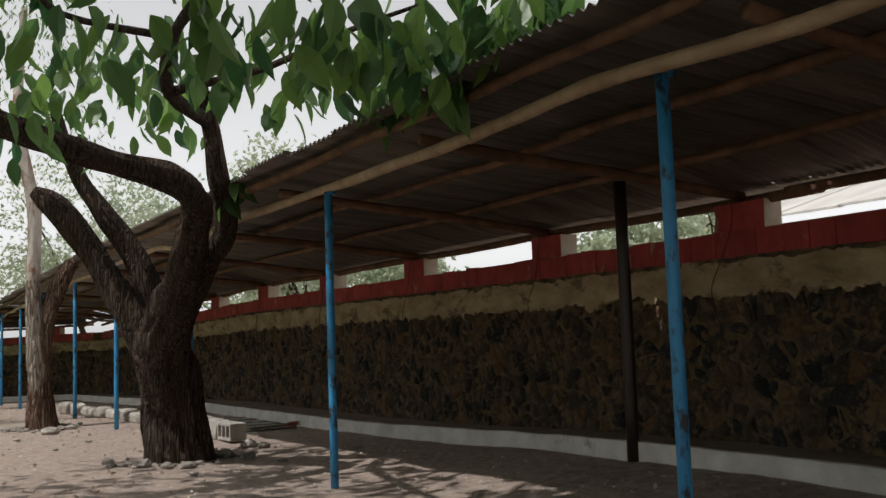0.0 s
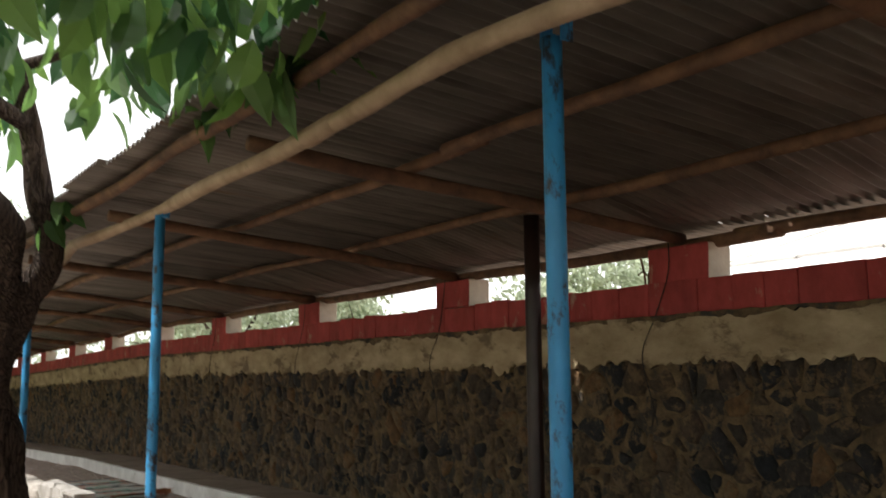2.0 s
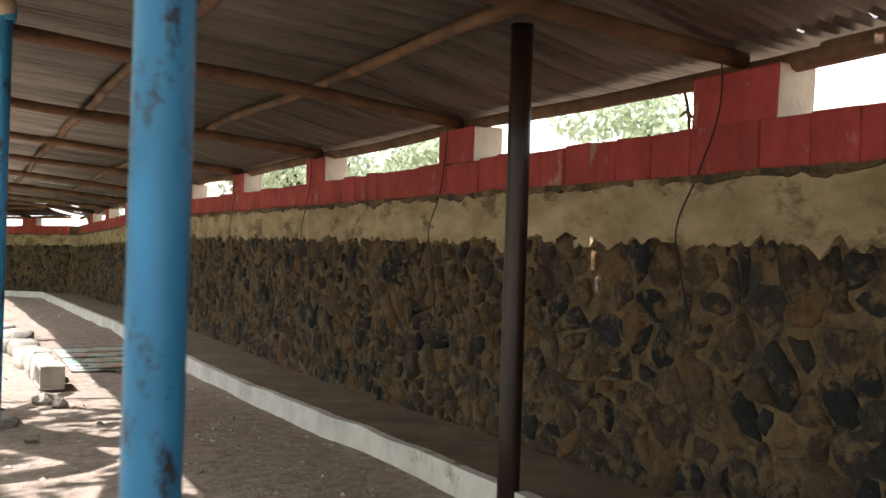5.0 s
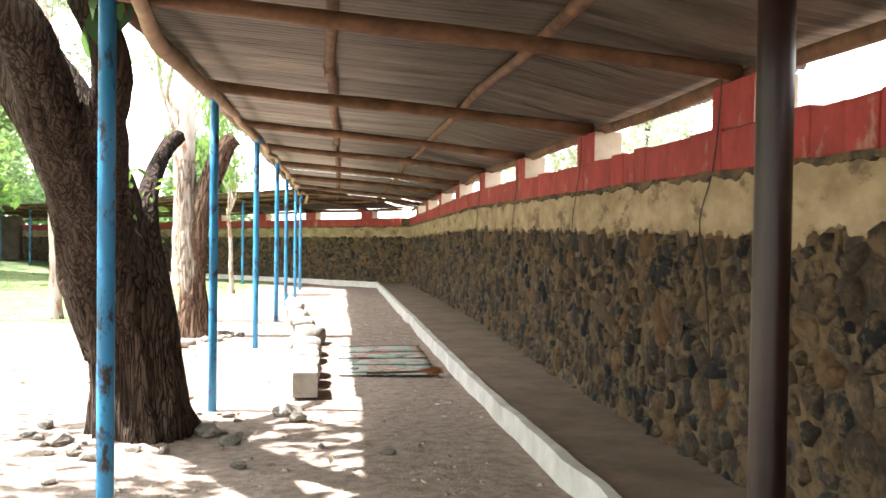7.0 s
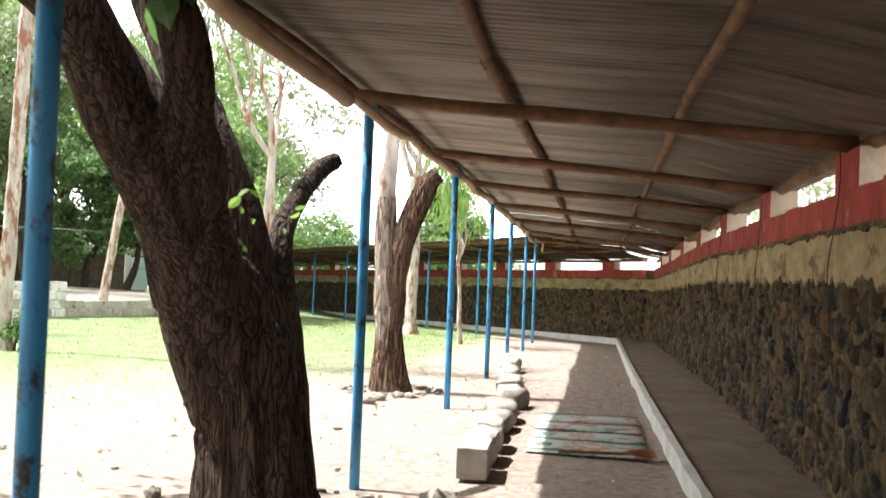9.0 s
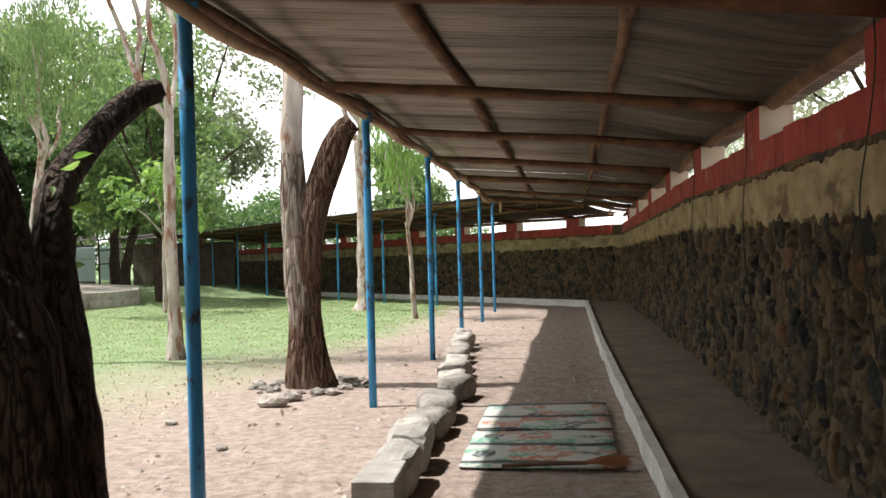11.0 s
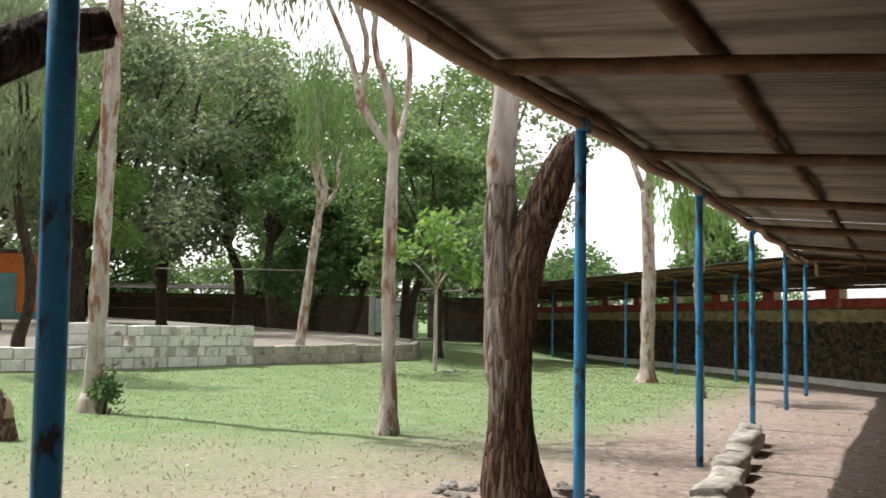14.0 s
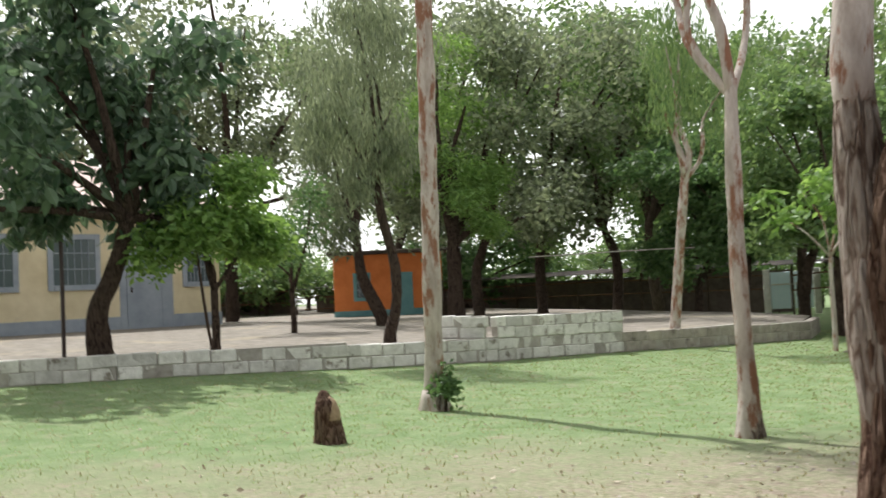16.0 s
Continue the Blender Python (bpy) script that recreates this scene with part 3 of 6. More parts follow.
def strip(name, run, s0, s1, d0, d1, z0, z1, material, step=1.0, low_wobble=0.0, top_wobble=0.0, face_wobble=0.0, seed=0, lifted=False):
    """A bar along a run, following the fall of the ground, with uneven edges."""
    n = max(2, int((s1 - s0) / step) + 1)
    verts, faces = [], []
    for i in range(n):
        s = s0 + (s1 - s0) * i / (n - 1)
        lw = low_wobble * (noise.noise(Vector((s * 3.1, seed, 0))) + 0.8 * noise.noise(Vector((s * 11.0, seed, 3))) + 0.5 * noise.noise(Vector((s * 31.0, seed, 5))))
        tw = top_wobble * (noise.noise(Vector((s * 2.3, seed, 7))) + 0.5 * noise.noise(Vector((s * 8.0, seed, 9))))
        fw = face_wobble * noise.noise(Vector((s * 1.7, seed, 11)))
        up = rise(run.at(s, 0, 0)[1]) if lifted else 0.0
        tw, lw = tw + up, lw + up
        off = sway(run, s) if lifted else 0.0
        back = off if d1 < 0.3 else 0.0
        verts += [run.at(s, d0 + fw + off, z0 + lw), run.at(s, d0 + fw + off, z1 + tw), run.at(s, d1 + back, z1 + tw), run.at(s, d1 + back, z0)]
    for i in range(n - 1):
        a, b = 4 * i, 4 * i + 4
        for k in range(4):
            faces.append((a + k, b + k, b + (k + 1) % 4, a + (k + 1) % 4))
    faces += [(0, 1, 2, 3), (4 * n - 1, 4 * n - 2, 4 * n - 3, 4 * n - 4)]
    me_ob = data_object(name, verts, faces, material)
    b = bmesh.new()
    b.from_mesh(me_ob.data)
    bmesh.ops.recalc_face_normals(b, faces=b.faces)
    b.to_mesh(me_ob.data)
    b.free()
    return me_ob


def clip_cell(c, others, w):
    """The polygon of points nearer to c than to the others, within a box of half-width w."""
    poly = [(c[0] - w, c[1] - w), (c[0] + w, c[1] - w), (c[0] + w, c[1] + w), (c[0] - w, c[1] + w)]
    for o in others:
        mx, my, dx, dy = (c[0] + o[0]) / 2, (c[1] + o[1]) / 2, o[0] - c[0], o[1] - c[1]
        side = [(p[0] - mx) * dx + (p[1] - my) * dy for p in poly]
        res = []
        for i in range(len(poly)):
            p, q, a, b = poly[i - 1], poly[i], side[i - 1], side[i]
            if (a < 0) != (b < 0):
                t = a / (a - b)
                res.append((p[0] + (q[0] - p[0]) * t, p[1] + (q[1] - p[1]) * t))
            if b < 0:
                res.append(q)
        poly = res
        if len(poly) < 3:
            break
    return poly


def rubble(run, s0, s1, z0, z1, depth, seed):
    """Uneven face stones between s0 and s1: yields (s, verts, faces) for each."""
    rng = random.Random(seed)
    seeds = []
    row, z = 0, z0 + 0.06
    while z < z1 + 0.1:
        h = rng.uniform(0.10, 0.155)
        s = s0 - rng.uniform(0, 0.3)
        while s < s1 + 0.2:
            seeds.append((s + rng.uniform(-0.06, 0.06), z + rng.uniform(-0.07, 0.07)))
            s += rng.choice((0.08, 0.11, 0.13, 0.16, 0.19, 0.24, 0.33)) * rng.uniform(0.85, 1.15)
        z += h
        row += 1
    for c in seeds:
        if not (s0 <= c[0] <= s1 and z0 < c[1] < z1):
            continue
        near = sorted((o for o in seeds if o is not c and abs(o[0] - c[0]) < 0.55 and abs(o[1] - c[1]) < 0.45),
                      key=lambda o: (o[0] - c[0]) ** 2 + (o[1] - c[1]) ** 2)[:16]
        poly = clip_cell(c, near, 0.26)
        if len(poly) < 3:
            continue
        mx, my = sum(p[0] for p in poly) / len(poly), sum(p[1] for p in poly) / len(poly)
        # cut the corners so that the outline is rounded
        ring = []
        for i, p in enumerate(poly):
            q = poly[(i + 1) % len(poly)]
            ring += [(p[0] * 0.74 + q[0] * 0.26, p[1] * 0.74 + q[1] * 0.26), (p[0] * 0.26 + q[0] * 0.74, p[1] * 0.26 + q[1] * 0.74)]
        shrink, proud, tilt = rng.choice((0.62, 0.76, 0.88, 0.98, 1.06)) * rng.uniform(0.93, 1.06), rng.uniform(0.006, 0.040), rng.uniform(-0.09, 0.09)
        n = len(ring)
        verts = []
        for k, out in ((shrink * 1.02, -0.012), (shrink * 0.93, proud * 0.5), (shrink * 0.68, proud)):
            for p in ring:
                e = 1 + 0.26 * noise.noise(Vector((p[0] * 9, p[1] * 9, seed))) + 0.16 * noise.noise(Vector((p[0] * 29, p[1] * 29, seed)))
                wx, wz = 0.05 * noise.noise(Vector((p[0] * 7, p[1] * 7, 31))), 0.05 * noise.noise(Vector((p[0] * 7, p[1] * 7, 57)))
                verts.append(run.at(mx + wx + (p[0] - mx) * k * e, depth - out - ((rng.uniform(-0.007, 0.008) + tilt * (p[0] - mx)) if out > 0 else 0), min(my + wz + (p[1] - my) * k * e, z1 + 0.04)))
        verts.append(run.at(mx, depth - proud - 0.003, my))
        faces = []
        for r in (0, 1):
            for i in range(n):
                a, b = r * n + i, r * n + (i + 1) % n
                faces.append((b, a, a + n, b + n))
        faces += [((2 * n + (i + 1) % n), 2 * n + i, 3 * n) for i in range(n)]
        yield c[0], verts, faces


def stone_wall(name, run, s0, s1, label, seed, near=None, over=(0.0, 0.0)):
    wall = strip(name, run, s0 - over[0], s1 + over[1], 0.70, 0.96, -0.3, 1.40, M_MORTAR, 0.5)
    tagged(wall, label, "wall", kind="structure")
    under(strip("plaster_band", run, s0 - over[0], s1 + over[1], 0.662, 0.975, 1.36, 1.655, M_PLASTER, 0.022, low_wobble=0.065, top_wobble=0.008, face_wobble=0.012, seed=seed), wall)
    under(strip("block_bed", run, s0 - over[0], s1 + over[1], 0.700, 0.86, 1.64, 1.865, M_MORTAR, 1.0), wall)
    under(strip("bedding_mortar", run, s0 - over[0], s1 + over[1], 0.650, 0.86, 1.632, 1.662, M_MORTAR, 0.03, low_wobble=0.035, top_wobble=0.016, face_wobble=0.02, seed=seed + 2), wall)
    far_v, far_f = [], []
    for s, verts, faces in rubble(run, s0, s1, 0.05, 1.34, 0.70, seed):
        if near and near[0] < s < near[1]:
            under(data_object("stone", verts, faces, M_STONE, smooth=True), wall)
        else:
            k = len(far_v)
            far_v += verts
            far_f += [tuple(i + k for i in f) for f in faces]
    tagged(under(data_object("rubble_face", far_v, far_f, M_STONE_FAR, smooth=True), wall), kind="stuff")
    rng = random.Random(seed + 5)
    s = s0 + 0.02
    while s < s1 - 0.1:
        w = rng.choice((0.22, 0.26, 0.40, 0.42, 0.48))
        w = min(w, s1 - s)
        lo, hi = s + 0.001, s + w - 0.002
        top, bm = 1.870 + rng.uniform(-0.010, 0.010), bmesh.new()
        out = 0.670 + rng.uniform(-0.004, 0.004)
        pts = [run.at(a, d, z) for d in (out, 0.872) for a, z in ((lo, 1.658), (hi, 1.658), (hi, top + rng.uniform(-0.008, 0.008)), (lo, top))]
        v = [bm.verts.new(p) for p in pts]
        for f in ((0, 1, 2, 3), (7, 6, 5, 4), (0, 4, 5, 1), (1, 5, 6, 2), (2, 6, 7, 3), (3, 7, 4, 0)):
            bm.faces.new([v[i] for i in f])
        bmesh.ops.recalc_face_normals(bm, faces=bm.faces)
        bmesh.ops.bevel(bm, geom=list(bm.edges), offset=0.005, segments=1, affect="EDGES")
        part("block", bm, M_RED, wall)
        s += w
    return wall


wall_east = stone_wall("wall_east", RUN_EAST, 0.0, 34.46, "dark rubble stone wall with plaster band and red painted block course", 11, near=(10.9, 15.6), over=(0.0, 0.35))
wall_north = stone_wall("wall_north", RUN_NORTH, -0.25, 24.0, "dark rubble stone wall with plaster band and red painted blocks", 23, over=(0.3, 0.0))


def pier(run, s, wall, red=True):
    rng = random.Random(int(s * 100))
    bm = bmesh.new()
    w = 0.48
    v = [bm.verts.new(run.at(a + rng.uniform(-0.008, 0.008), d, z)) for d in (0.668, 0.885) for a, z in ((s - w, 1.862), (s, 1.862), (s, 2.085), (s - w, 2.085))]
    for i, f in enumerate(((0, 1, 2, 3), (7, 6, 5, 4), (0, 4, 5, 1), (1, 5, 6, 2), (2, 6, 7, 3), (3, 7, 4, 0))):
        face = bm.faces.new([v[k] for k in f])
        face.material_index = 1 if i == 0 else 0
    bmesh.ops.recalc_face_normals(bm, faces=bm.faces)
    bmesh.ops.bevel(bm, geom=list(bm.edges), offset=0.008, segments=1, affect="EDGES")
    for face in bm.faces:
        face.material_index = 1 if face.normal.x * run.n[0] + face.normal.y * run.n[1] < -0.5 else 0
    part("pier", bm, (M_BLOCK, M_RED), wall, "block pier with a red painted front")


PIERS_EAST = [3.4, 6.0, 8.6, 11.21, 13.65, 16.32, 18.92, 21.53, 24.14, 26.75, 29.36, 31.97]
for s in PIERS_EAST:
    pier(RUN_EAST, s, wall_east)
PIERS_NORTH = [1.4 + 2.47 * k for k in range(9)]
for s in PIERS_NORTH:
    pier(RUN_NORTH, s, wall_north)


def kerb_and_walk(run, s0, s1, tag, gap=None):
    walk_slab = strip("walkway_" + tag, run, s0, s1, 0.05, 0.71, -0.2, 0.11, M_WALK, 0.3, top_wobble=0.012, seed=3, lifted=True)
    tagged(walk_slab, "dusty raised walkway along the foot of the wall", "walkway", kind="structure")
    k = 0
    for a, b in ((s0, gap[0]), (gap[1], s1)) if gap else ((s0, s1),):
        k += 1
        kb = strip("kerb_%s_%d" % (tag, k), run, a, b, 0.0, 0.062, -0.2, 0.145, M_WHITE, 0.12, top_wobble=0.010, face_wobble=0.016, seed=5 + k, lifted=True)
        tagged(kb, "rough whitewashed concrete kerb", "kerb", kind="structure")


kerb_and_walk(RUN_EAST, 0.0, 34.2, "east", gap=(11.50, 11.63))
kerb_and_walk(RUN_NORTH, 0.0, 24.0, "north")


def roof_z(d):
    """Underside of the sheets over the distance d from the kerb line, outward."""
    return 2.29 + (0.69 - d) * 0.072 - 0.135 * step_between(d, -0.25, 0.74)


def wavy_log(run_pts, r, seed, amp=0.03, seg=8, step=0.22):
    """A crooked pole: adds slow wobble and knots to a straight row of points."""
    a, b = Vector(run_pts[0]), Vector(run_pts[-1])
    n = max(3, int((b - a).length / 0.55))
    pts = []
    for i in range(n + 1):
        p = a.lerp(b, i / n)
        p += Vector((noise.noise(p * 0.8 + Vector((seed, 0, 0))), noise.noise(p * 0.8 + Vector((0, seed, 0))), 0.8 * noise.noise(p * 0.8 + Vector((0, 0, seed))))) * amp
        pts.append((*p, r * (1 + 0.16 * noise.noise(p * 2.5 + Vector((seed, 9, 0))))))
    return tube_bm(pts, seg=seg, step=step, rough=0.16, seed=seed)


def corrugated_sheet(width, d0, d1, holes=()):
    """A sheet with its waves along x and its length along y, from d0 to d1; sloped as the roof."""
    waves, per = round(width / 0.076), 8
    n = waves * per
    verts, faces = [], []
    ds = sorted([d0, -1.6, -0.8, -0.25, -0.1, 0.2, 0.4, 0.55, 0.74, d1] + [v for h in holes for v in h[2:]])
    for i in range(n + 1):
        x = width * i / n - width / 2
        for d in ds:
            verts.append((x, d, roof_z(d) + 0.014 * math.cos(2 * math.pi * i / per) + 0.016 + 0.006 * math.sin(d * 2.1)))
    m = len(ds)
    for i in range(n):
        for k in range(m - 1):
            xm, dm = width * (i + 0.5) / n - width / 2, (ds[k] + ds[k + 1]) / 2
            if any(a < xm < b and c < dm < e for a, b, c, e in holes):
                continue
            a = i * m + k
            faces.append((a, a + m, a + m + 1, a + 1))
    me = bpy.data.meshes.new("roof_sheet")
    me.from_pydata(verts, [], faces)
    me.materials.append(M_ZINC)
    me.polygons.foreach_set("use_smooth", [True] * len(me.polygons))
    me.update()
    return me


SHEET = corrugated_sheet(0.912, -2.40, 1.02)
# darker copy for the north roof: the shade of its underside is coloured in
SHEET_SHADED = SHEET.copy()
SHEET_SHADED.materials.clear()
SHEET_SHADED.materials.append(M_DARK_ROOF)
# two sheets with rust holes near the wall
HOLED = {14: corrugated_sheet(0.912, -2.40, 1.02, ((-0.27, -0.24, 0.03, 0.16), (-0.42, -0.397, 0.05, 0.17))),
         12: corrugated_sheet(0.912, -2.40, 1.02, ((0.10, 0.125, 0.62, 0.66), (-0.20, -0.16, 0.63, 0.68), (-0.33, -0.30, 0.62, 0.67)))}


def shed_roof(run, s0, s1, tag, rafters, purlins, seed):
    roof = tagged(new("shed_roof"), "low lean-to roof of rusty corrugated sheets on rough poles", "roof", kind="structure")
    rng = random.Random(seed)
    n = int((s1 - s0) / 0.84)
    for i in range(n):
        s = s0 + 0.84 * (i + 0.5)
        p = run.at(s, 0, 0)
        ob = new("roof_sheet", HOLED.get(i, SHEET) if tag == "east" else SHEET_SHADED)
        # local x runs along the shed, local y outward
        ob.matrix_basis = Matrix.Translation((p[0] + rng.uniform(-0.03, 0.03) * run.n[0], p[1] + rng.uniform(-0.03, 0.03) * run.n[1], p[2] + 0.007 * (i % 2) + rng.uniform(0, 0.012))) @ Matrix(
            ((run.u[0], run.n[0], 0, 0), (run.u[1], run.n[1], 0, 0), (0, 0, 1, 0), (0, 0, 0, 1))) @ Matrix.Rotation(radians(rng.uniform(-0.35, 0.35)), 4, "Z")
        under(ob, roof)
    for j, s in enumerate(rafters):
        k = rng.uniform(-0.12, 0.12)
        part("rafter", wavy_log([run.at(s - 0.22 + k, -2.14, roof_z(-2.14) - 0.125), run.at(s - 0.26, 0.70, 2.120)], rng.uniform(0.036, 0.046), seed + j, 0.035), M_LOG, roof, smooth=True)
    for j, (d, r, mt) in enumerate(purlins):
        a = s0
        while a < s1 - 0.5:
            b = min(s1, a + rng.uniform(4.5, 6.0))
            drop = 0.190 if mt is M_LOG_PALE else 0.046 if d > 0.7 else 0.042
            sh = rng.uniform(-0.02, 0.02)
            pts = [run.at(a - 0.15, d + sh, roof_z(d) - drop), run.at(b + 0.15, d - sh, roof_z(d) - drop)]
            part("purlin", wavy_log(pts, r * rng.uniform(0.85, 1.1), seed + 31 * j + int(a * 7), 0.12 if mt is M_LOG_PALE else 0.04), mt, roof, smooth=True)
            a = b
    return roof


shed_roof(RUN_EAST, 0.0, 34.5, "east", PIERS_EAST, ((-2.06, 0.036, M_LOG_PALE), (-2.24, 0.036, M_LOG), (-1.22, 0.036, M_LOG), (-0.20, 0.036, M_LOG), (0.76, 0.040, M_LOG)), 101)
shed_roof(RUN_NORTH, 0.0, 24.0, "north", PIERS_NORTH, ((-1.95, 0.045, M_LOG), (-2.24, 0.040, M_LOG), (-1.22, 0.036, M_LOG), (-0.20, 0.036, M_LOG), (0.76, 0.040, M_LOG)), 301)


def blue_post(x, y, top, lean_x=0.0, lean_y=0.0, r=0.032):
    z0 = gz(y)
    post = thing("shed_post", (x, y, z0), "blue painted steel pipe post with chipped paint", "post", group="posts along the shed")
    part("pipe", tube_bm([(x, y, z0 - 0.15, r), (x + lean_x * 0.5, y + lean_y * 0.5, (z0 + top) / 2, r), (x + lean_x, y + lean_y, top, r)], seg=14, step=0.5), M_BLUE, post, smooth=True)
    part("strap", box_bm((x + lean_x - 0.006, y + lean_y - 0.05, top - 0.02), (x + lean_x + 0.045, y + lean_y - 0.042, top + 0.06), 0.003), M_BLUE, post)
    part("strap", box_bm((x + lean_x - 0.006, y + lean_y + 0.042, top - 0.02), (x + lean_x + 0.045, y + lean_y + 0.05, top + 0.06), 0.003), M_BLUE, post)
    return post


for x, y in ((3.866, 3.06), (3.848, 6.70), (3.775, 10.19), (3.77, 13.74), (3.785, 16.91), (3.735, 20.2), (3.75, 23.3), (3.72, 26.5), (3.86, -0.4), (3.86, -3.7)):
    blue_post(x, y, 2.285 + gz(y))
for s in (3.6, 6.3, 9.1, 11.9, 14.7, 17.5, 20.3):
    p = RUN_NORTH.at(s, -1.75, 0)
    blue_post(p[0], p[1], 2.28 + p[2])

# the one dark steel post that interrupts the kerb
dark_post = thing("steel_post", (5.86, 5.56, 0.0), "dark brown painted steel pipe post beside the kerb", "post")
part("pipe", tube_bm([(5.86, 5.56, -0.2, 0.05), (5.86, 5.56, 1.2, 0.05), (5.86, 5.56, 2.30, 0.05)], seg=20, step=0.6), M_BROWN_STEEL, dark_post, smooth=True)

# tie wires from the rafters down the wall face
for j, s in enumerate(PIERS_EAST[2:11]):
    y = s - 6.0
    if y > 17.5:
        continue
    wig = random.Random(j)
    w = mesh_object("tie_wire", tube_bm([(6.50, y - 0.20, 2.20, 0.0035), (6.515, y - 0.16 + wig.uniform(-0.03, 0.03), 1.93, 0.0035), (6.515, y - 0.06, 1.66, 0.0035),
                                         (6.505, y + 0.02 + wig.uniform(-0.05, 0.05), 1.42, 0.0035), (6.515, y + 0.0, 1.15, 0.0035), (6.54, y - 0.03, 0.85 + wig.uniform(-0.2, 0.2), 0.0035)], seg=5, step=0.06, rough=0.0), M_CABLE)
    tagged(w, "thin black tie wire hanging down the wall face", "wire", group="tie wires on the wall")


# ---- trees ----
def plant(name, at, label, category="tree", group=""):
    return thing(name, at, label, category, group)


def limb(tree, pts, bark, name="limb", seg=12, step=0.12, rough=0.22, ridges=7, seed=0):
    return part(name, tube_bm(pts, seg=seg, step=step, rough=rough, ridges=ridges, seed=seed), bark, tree, smooth=True)


# the old tree beside the shed, with a thick forked trunk
AX, AY = 3.42, 9.45
old_tree = plant("forked_tree", (AX, AY, 0), "old tree with thick dark furrowed trunk forking low")
limb(old_tree, [(3.44, 9.46, -0.25, 0.46), (3.43, 9.45, 0.03, 0.36), (3.41, 9.44, 0.28, 0.305), (3.37, 9.42, 0.65, 0.28), (3.30, 9.38, 1.0, 0.265), (3.25, 9.30, 1.25, 0.20), (3.24, 9.24, 1.42, 0.08)],
     M_BARK, "trunk", seg=64, step=0.035, ridges=9, seed=1)
# the limb that leans out over the yard and splits again
limb(old_tree, [(3.30, 9.38, 0.55, 0.24), (3.20, 9.18, 1.12, 0.25), (3.24, 8.84, 1.52, 0.22), (3.37, 8.47, 1.86, 0.155), (3.50, 8.24, 2.06, 0.105), (3.50, 8.12, 2.28, 0.10), (3.38, 8.0, 2.65, 0.09), (3.28, 7.9, 3.1, 0.07), (3.1, 7.8, 3.6, 0.05)],
     M_BARK, seg=40, step=0.05, seed=2)
limb(old_tree, [(3.20, 8.95, 1.35, 0.17), (3.20, 8.50, 1.74, 0.165), (3.19, 8.14, 2.06, 0.15), (3.15, 7.88, 2.32, 0.135), (2.90, 7.72, 2.50, 0.125), (2.3, 7.62, 2.62, 0.11), (1.55, 7.5, 2.82, 0.10), (0.8, 7.4, 3.15, 0.06)],
     M_BARK, seg=36, step=0.05, seed=3)
limb(old_tree, [(3.34, 9.48, 0.70, 0.20), (3.27, 9.52, 1.35, 0.15), (3.14, 9.55, 1.8, 0.13), (2.98, 9.6, 2.15, 0.118), (2.78, 9.63, 2.42, 0.105), (2.5, 9.7, 2.9, 0.08), (2.3, 9.7, 3.5, 0.05)],
     M_BARK, seg=36, step=0.05, seed=4)
limb(old_tree, [(3.26, 9.44, 0.85, 0.19), (3.03, 9.54, 1.4, 0.155), (2.80, 9.63, 1.8, 0.145), (2.62, 9.7, 2.13, 0.135), (2.44, 9.75, 2.40, 0.13), (2.24, 9.8, 2.60, 0.12), (2.13, 9.82, 2.68, 0.06)],
     M_BARK, "cut_limb", seg=30, step=0.05, seed=6)
limb(old_tree, [(3.60, 9.55, 0.02, 0.13), (3.53, 9.64, 0.55, 0.115), (3.43, 9.74, 1.1, 0.092), (3.37, 9.84, 1.5, 0.080), (3.36, 10.1, 1.73, 0.070), (3.41, 10.42, 1.96, 0.060), (3.45, 10.61, 2.04, 0.055)],
     M_BARK, "cut_stub", seg=16, step=0.05, seed=5)
limb(old_tree, [(3.28, 7.9, 3.05, 0.06), (2.8, 7.4, 3.15, 0.055), (2.5, 6.2, 3.2, 0.045), (2.35, 4.8, 3.1, 0.03), (2.2, 3.8, 2.95, 0.015)],
     M_BARK, "bough", seg=8, step=0.2, ridges=0, seed=8)
limb(old_tree, [(2.8, 7.4, 3.15, 0.04), (3.2, 6.4, 3.12, 0.03), (3.3, 5.2, 3.05, 0.02), (3.35, 4.3, 2.95, 0.01)],
     M_BARK, "bough", seg=8, step=0.2, ridges=0, seed=9)
limb(old_tree, [(2.5, 6.2, 3.2, 0.03), (1.7, 5.6, 3.05, 0.02), (1.3, 4.6, 2.95, 0.01)],
     M_BARK, "bough", seg=8, step=0.2, ridges=0, seed=10)
rng = random.Random(77)
spots = []
